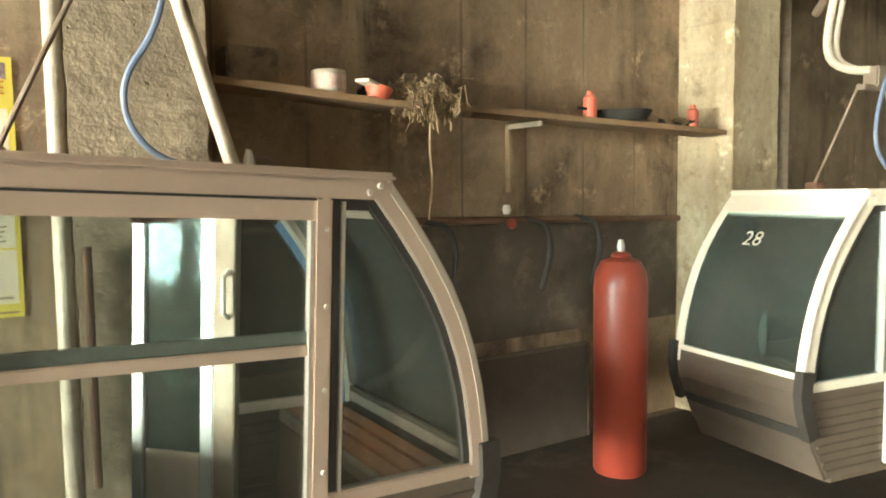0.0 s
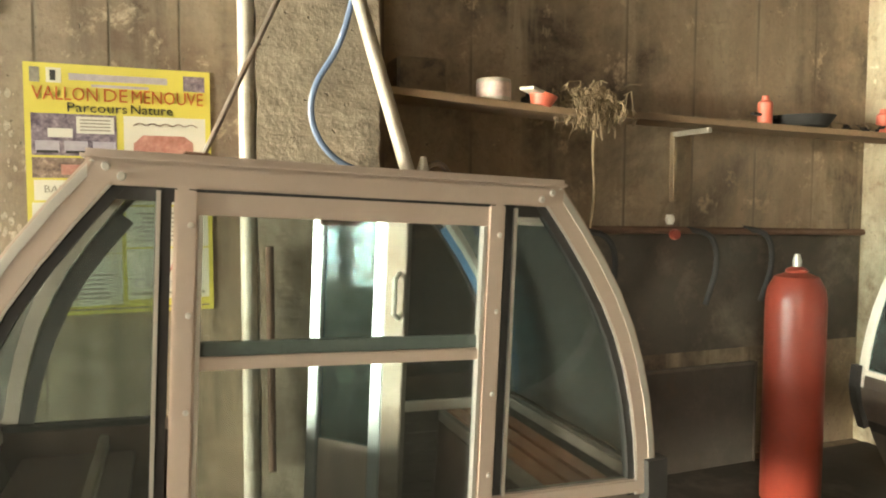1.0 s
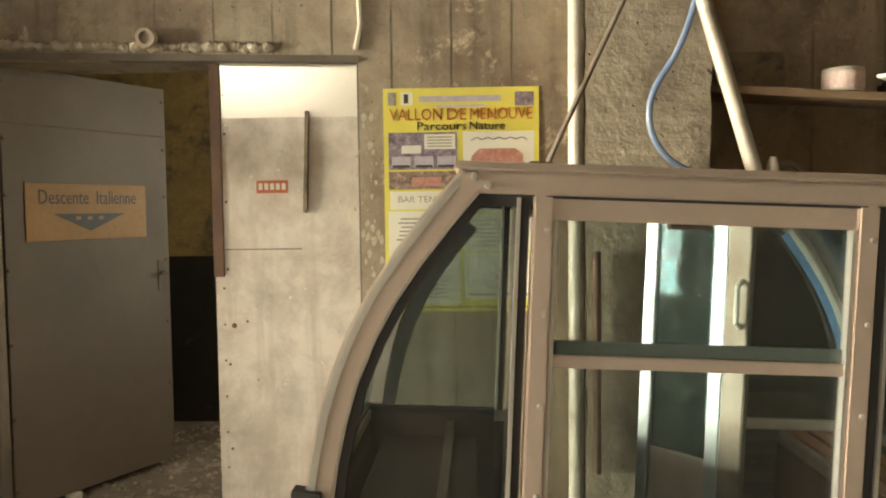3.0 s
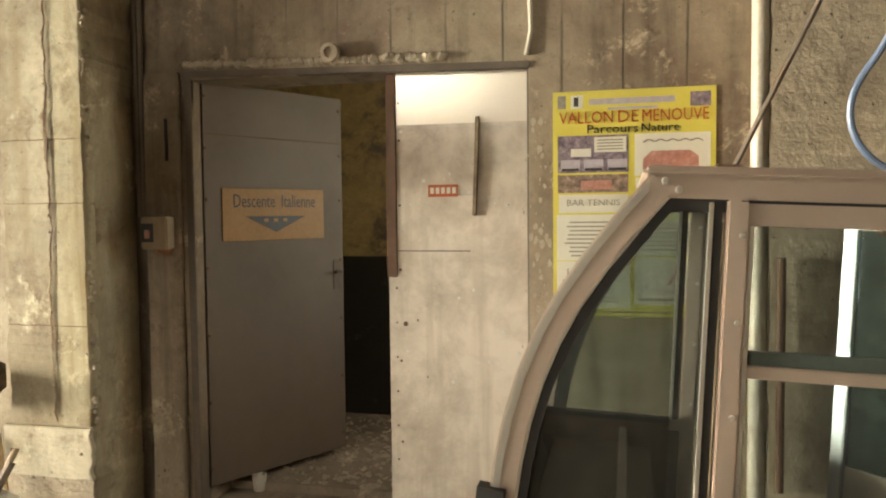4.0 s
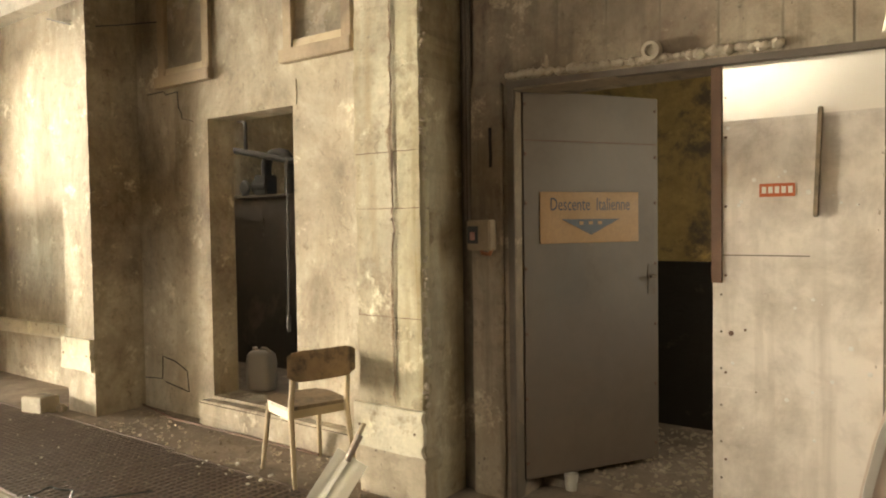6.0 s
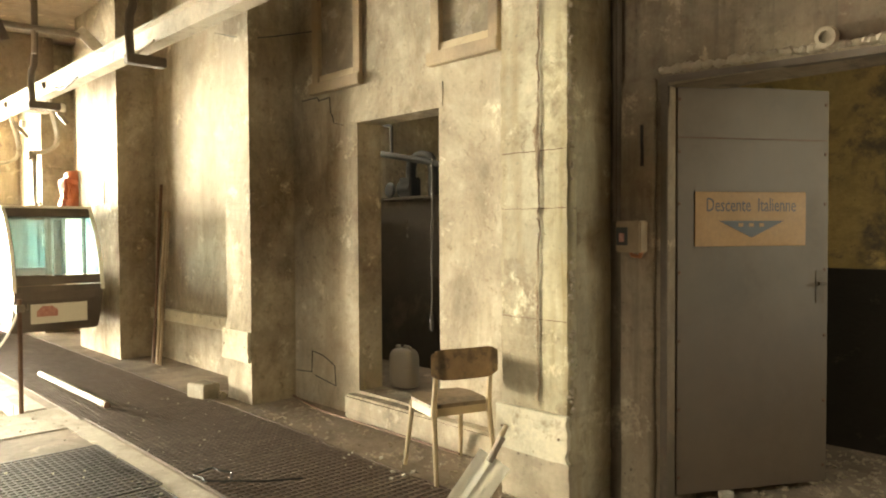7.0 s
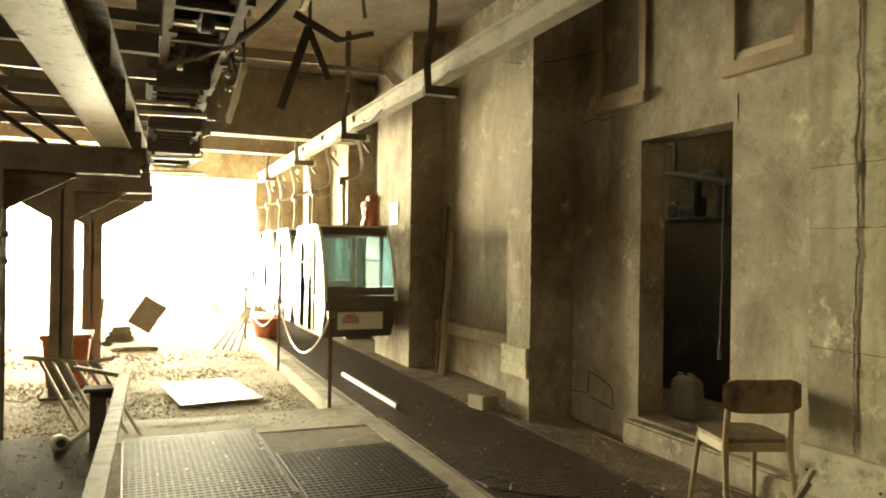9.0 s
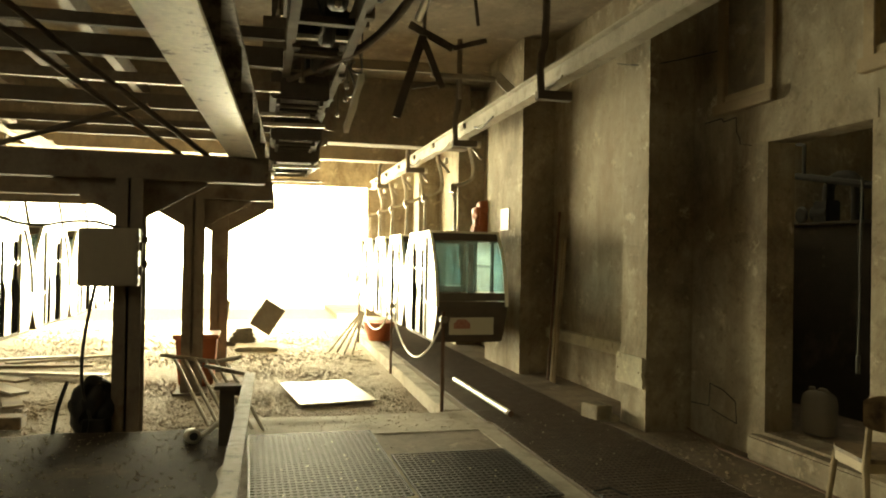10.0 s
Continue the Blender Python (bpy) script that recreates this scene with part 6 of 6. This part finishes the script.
for k in range(4):
    solid("sand_sack", rough_up(box(-15.6 - 0.05 * k, -0.75 + 0.06 * k, -0.13 + 0.08 * k, -14.9, -0.15 - 0.03 * k, -0.045 + 0.08 * k, 0.03), 0.02, 5, 3), CONC_DARK, "dirty sand sack in a pile", "sack", "sand sacks", smooth=True)
solid("flat_stone", rough_up(box(-14.8, -0.55, -0.13, -14.0, 0.2, -0.06, 0.02), 0.02, 4, 3), ROUGH, "flat slab lying in the gravel", "slab")
tp = thing("trestle", pose(-13.7, 1.35, -0.13), "collapsed white trestle of thin bars", "trestle")
for k in range(4):
    part("leg", tube([(0.1 * k, 0.3, 0.75), (-0.2 + 0.15 * k, -0.25 + 0.12 * k, 0.0)], 0.02, 6), RAILPAINT, tp, smooth=True)
# boards under the south row of cabins
for k in range(7):
    x, y = -10.2 - 0.5 * k, -3.0 - 0.35 * (k % 3)
    ob = solid("scrap_board", box(-0.9, -0.1, 0, 0.9, 0.1, 0.03, 0.004), RAILPAINT if k % 2 else WOOD, "loose board lying on the gravel", "board")
    ob.matrix_world = pose(x, y, -0.1 + 0.033 * (k % 3), 0, 0, 20 + 17 * k)
solid("timber_beam", box(-8.6, -4.2, -0.12, -8.4, -2.35, 0.0, 0.01), WOOD_WORN, "dark timber lying on the gravel", "timber")
# cabin-side odds and ends by the first pillar of the far bay
solid("wall_notice", box(-11.08, FACE - 0.016, 2.02, -10.72, FACE - 0.004, 2.34, 0.002), PAPER, "white notice fixed to the pillar", "notice")
for k in range(2):
    solid("orange_net", rough_up(box(-11.98 - 0.1 * k, FACE - 0.12 - 0.06 * k, 1.95, -11.79 - 0.06 * k, FACE + 0.05, 2.5 - 0.1 * k, 0.015), 0.05, 9, 6), ORANGE_PLASTIC, "folded orange net hanging on the wall", "net", "orange nets")
solid("planter", lathe([(0.2, 0), (0.28, 0.3), (0.3, 0.34)], 16, None, pose(-14.2, 2.05, 0.03)), ORANGE_PLASTIC, "red tub standing on the grating", "tub", smooth=True)

# ---- shelf wall ----
for nm, a, b in (("a", (0.86, 3.56, 2.225), (2.05, 3.54, 2.15)), ("b", (2.2, 3.55, 2.165), (4.47, 3.52, 2.105))):
    solid("shelf_plank", rough_up(bar(a, b, 0.26, 0.035, 0.004), 0.005, 6, 3), SHELF_WOOD, "rough wooden shelf plank fixed high on the wall", "shelf")
br = thing("shelf_bracket", pose(2.87, 3.84, 1.60), "rusty angled shelf bracket with a pipe", "bracket")
part("upright", box(-0.015, -0.02, 0.1, 0.015, 0.02, 0.53, 0.003), WOOD, br)
part("arm", box(-0.015, -0.32, 0.5, 0.015, 0.0, 0.53, 0.003), RAILPAINT, br)
vl = thing("gas_valve", pose(2.82, 3.8, 1.5), "brass valve with a red knob on the pipe", "valve")
part("body", lathe([(0.02, -0.03), (0.03, 0), (0.02, 0.03)], 12, None, pose(0, 0, 0.09)), ALU_WHITE, vl, smooth=True)
part("knob", lathe([(0.03, -0.018), (0.034, 0), (0.03, 0.018)], 14, None, pose(0, -0.05, 0.0, 90)), RED, vl, "red round knob", smooth=True)
solid("wall_pipe", tube([(0.9, 3.8, 1.56), (2.5, 3.8, 1.53), (4.44, 3.78, 1.49)], 0.022, 8), RUST_BROWN, "rusty pipe running along the wall", "pipe", smooth=True)
for k, x in enumerate((2.2, 2.95, 3.4)):
    solid("gas_hose", tube([(x, 3.8, 1.53), (x + 0.14, 3.72, 1.5), (x + 0.2, 3.74, 1.3), (x + 0.16, 3.8, 1.05)], 0.018, 8, None, 2), RUBBER, "black hose hanging from the wall pipe", "hose", smooth=True)
gc = thing("gas_cylinder", pose(3.19, 3.17, 0.0), "tall red gas cylinder standing by the wall", "gas cylinder")
part("body", lathe([(0.15, 0), (0.16, 0.02), (0.16, 1.14), (0.15, 1.22), (0.115, 1.285), (0.05, 1.31)], 28), RED, gc, smooth=True)
part("collar", lathe([(0.055, 1.3), (0.06, 1.32), (0.05, 1.33), (0.03, 1.34)], 16), RED, gc, smooth=True)
part("valve", lathe([(0.02, 1.32), (0.025, 1.37), (0.015, 1.41)], 10), ALU_BRIGHT, gc, smooth=True)
# sheet colour darkened for the shade in this corner
mp = thing("metal_panel", pose(1.95, 3.74, 0.0), "sheet panel leaning on the stained wall, darkened for the corner's shade", "panel")
part("sheet", rough_up(box(0, 0.004, 0.0, 1.53, 0.04, 0.645, 0.004), 0.006, 4, 3), SOOTY, mp)
part("top_edge", rough_up(box(0, 0.0, 0.645, 1.53, 0.04, 0.665, 0.003), 0.004, 4, 3), STEEL, mp, "bent upper edge")
part("side_edge", box(1.53, 0.0, 0.0, 1.545, 0.04, 0.66, 0.003), STEEL, mp)


def bottle(x, y, z, r, h, mt, label):
    b = thing("spray_can", pose(x, y, z), label, "can")
    part("body", lathe([(r, 0), (r, h * 0.75), (r * 0.6, h * 0.85)], 16), mt, b, smooth=True)
    part("cap", lathe([(r * 0.55, h * 0.84), (r * 0.5, h)], 12), mt, b, smooth=True)


bottle(3.235, 3.48, 2.158, 0.042, 0.165, RED_PLASTIC, "red plastic bottle on the shelf")
bottle(4.21, 3.48, 2.13, 0.04, 0.16, RED_PLASTIC, "red plastic bottle on the shelf")
tn = thing("paint_tin", pose(1.49, 3.53, 2.208), "whitish paint tin with a pink band on the shelf", "paint tin")
part("body", lathe([(0.088, 0), (0.088, 0.105), (0.084, 0.11)], 22), RAILPAINT, tn, smooth=True)
part("band", lathe([(0.09, 0.018), (0.09, 0.09)], 22), TIN_PINK, tn, smooth=True)
rt = thing("plastic_tray", pose(1.72, 3.45, 2.185, 5, 12, 20), "red and white plastic tray tipped on the shelf edge", "tray")
part("tray", lathe([(0.05, 0), (0.075, 0.06), (0.07, 0.06), (0.045, 0.01)], 16), RED_PLASTIC, rt, smooth=True)
part("lid", box(-0.13, -0.05, 0.05, -0.02, 0.05, 0.065, 0.003), PAPER, rt)
solid("black_glove", rough_up(box(1.68, 3.5, 2.19, 1.80, 3.6, 2.27, 0.02), 0.02, 12, 3), BLACK, "crumpled black glove on the shelf", "glove", smooth=True)
bm = bmesh.new()
rng = random.Random(4)
for k in range(900):
    x, y = 2.03 + rng.gauss(0, 0.075), 3.46 + rng.gauss(0, 0.05)
    z = 2.225 + rng.gauss(0, 0.032) - 1.5 * max(0, x - 2.1) ** 1.5
    a = Vector((x, y, z))
    b = a + Vector((rng.gauss(0, 0.025), rng.gauss(0, 0.018), rng.gauss(0, 0.018)))
    c = b + Vector((rng.gauss(0, 0.022), rng.gauss(0, 0.016), -abs(rng.gauss(0, 0.03))))
    tube([a, b, c, c + Vector((rng.gauss(0, 0.012), 0, -abs(rng.gauss(0, 0.035))))], 0.0036, 3, bm)
solid("frayed_rope", bm, STRAW, "frayed bundle of straw-coloured rope spilling off the shelf", "rope bundle")
solid("rope_end", tube([(2.02, 3.4, 2.2), (2.0, 3.4, 1.95), (2.03, 3.41, 1.75), (2.0, 3.41, 1.56)], 0.008, 6, None, 2), STRAW, "straw-coloured rope hanging from the bundle", "rope", smooth=True)
pn = thing("old_pan", pose(3.53, 3.5, 2.155), "flat dark pan lying on the shelf", "pan")
part("bowl", lathe([(0.16, 0.0), (0.2, 0.06), (0.195, 0.06), (0.15, 0.012)], 20), BLACK, pn, smooth=True)
part("handle", bar((-0.18, 0, 0.05), (-0.4, -0.03, 0.06), 0.03, 0.015, 0.003), BLACK, pn)
for k in range(6):
    solid("shelf_rag", rough_up(box(3.72 + 0.08 * k, 3.45, 2.14, 3.84 + 0.08 * k, 3.57, 2.165 + 0.07 * rng.random(), 0.015), 0.025, 12, 2), BLACK if k % 2 else WOOD_WORN, "dark crumpled rag on the shelf", "rag", smooth=True)
solid("ochre_crate", box(1.0, 3.6, 2.245, 1.26, 3.8, 2.42, 0.01), WOOD_WORN, "dim brown wooden crate at the end of the shelf", "crate")

# ---- litter ----
def scatter(name, n, x0, x1, y0, y1, z, smin, smax, mt, label, seed):
    """Many small angular bits, joined."""
    r = np.random.RandomState(seed)
    cube = np.array([(-1, -1, -1), (1, -1, -1), (1, 1, -1), (-1, 1, -1), (-1, -1, 1), (1, -1, 1), (1, 1, 1), (-1, 1, 1)], float) * 0.5
    quads = np.array([(0, 3, 2, 1), (4, 5, 6, 7), (0, 1, 5, 4), (1, 2, 6, 5), (2, 3, 7, 6), (3, 0, 4, 7)])
    verts, faces = [], []
    for i in range(n):
        s = r.uniform(smin, smax)
        v = (cube + r.uniform(-0.2, 0.2, (8, 3))) * (s, s * r.uniform(0.4, 0.9), s * r.uniform(0.2, 0.6))
        e = Euler((r.normal(0, 0.35), r.normal(0, 0.35), r.uniform(0, 6.28))).to_matrix()
        v = v @ np.array(e).T + (r.uniform(x0, x1), r.uniform(y0, y1), z + s * 0.12)
        verts.append(v)
        faces.append(quads + 8 * i)
    me = bpy.data.meshes.new(name)
    me.from_pydata(np.concatenate(verts).tolist(), [], np.concatenate(faces).tolist())
    me.materials.append(mt)
    return tagged(new(name, me), label, "litter", kind="stuff")


scatter("grit", 500, -6.6, -3.2, 3.1, 3.75, 0.0, 0.006, 0.03, PLASTER, "crumbs of plaster and grit along the wall foot", 11)
scatter("grit", 450, -2.6, -1.5, 4.15, 5.6, 0.05, 0.01, 0.04, ROUGH, "broken mortar scattered on the passage floor", 12)
scatter("grit", 250, -7.6, -3.2, 0.0, 3.2, 0.03, 0.005, 0.018, PALE_SLAB, "pale crumbs caught on the gratings", 13)
scatter("pebbles", 16000, -12.5, -7.6, -3.0, 1.75, -0.145, 0.01, 0.027, CHIPS, "loose gravel stones", 14)
scatter("pebbles", 9000, -19.5, -12.5, -5.0, 1.75, -0.145, 0.015, 0.04, CHIPS, "loose gravel stones", 15)
scatter("paper_scraps", 9, -4.9, -4.2, 2.7, 3.3, 0.02, 0.012, 0.03, PAPER, "white scraps of paper on the floor", 16)
solid("broken_cup", lathe([(0.035, 0), (0.045, 0.1), (0.04, 0.1), (0.03, 0.005)], 12, None, pose(-2.5, 4.12, 0.0)), WHITE_PLASTIC, "dirty white plastic cup by the door", "cup", smooth=True)
solid("cable_coil", tube([(-5.05 + (0.15 + 0.03 * math.sin(a * 0.9)) * math.cos(a * 0.28), 2.15 + (0.1 + 0.02 * math.cos(a * 1.3)) * math.sin(a * 0.28), 0.04 + 0.0004 * a) for a in range(24)] + [(-4.75, 2.3, 0.04), (-4.6, 2.55, 0.04)], 0.007, 6, None, 1), CABLE, "loop of black cable on the grating", "cable", smooth=True)
solid("wall_wire", tube([(-7.4, 3.35, 3.62), (-7.0, 3.36, 3.5), (-6.75, 3.5, 3.47), (-6.4, 3.83, 3.52)], 0.006, 6, None, 1), CABLE, "thin black wire strung from the pillar to the window", "wire", smooth=True)
solid("floor_conduit", tube([(-6.8, WALL - 0.03, 0.02), (-6.1, WALL - 0.175, 0.02), (-4.3, WALL - 0.175, 0.02)], 0.009, 6), RUST_BROWN, "thin dark conduit along the wall foot", "conduit", smooth=True)
for k in range(14):
    x, y, z = -3.6 - 0.9 * k + 0.3 * rng.random(), 0.05 + 0.55 * rng.random(), 3.75 + 0.5 * rng.random()
    u = thing("conveyor_motor", pose(x, y, z, 0, 0, 90 * (k % 2)), "dark oily conveyor motor under the ceiling", "motor", "conveyor motors")
    part("casing", lathe([(0.07, -0.16), (0.1, -0.14), (0.1, 0.12), (0.06, 0.16)], 14, None, pose(0, 0, 0, 0, 90)), STEEL, u, smooth=True)
    part("terminal_box", box(-0.08, -0.06, 0.08, 0.06, 0.06, 0.17, 0.008), STEEL, u)
    part("hanger_strap", box(-0.02, -0.02, 0.1, 0.02, 0.02, TOP - z), STEEL, u)
scatter("grit", 1200, -7.5, -3.8, -3.4, -0.45, 0.012, 0.004, 0.018, ROUGH, "crumbs of concrete trodden into the earth", 17)
scatter("grit", 300, -7.9, -7.2, -0.4, 2.3, 0.006, 0.004, 0.016, ROUGH, "broken bits along the edge of the pale strip", 18)
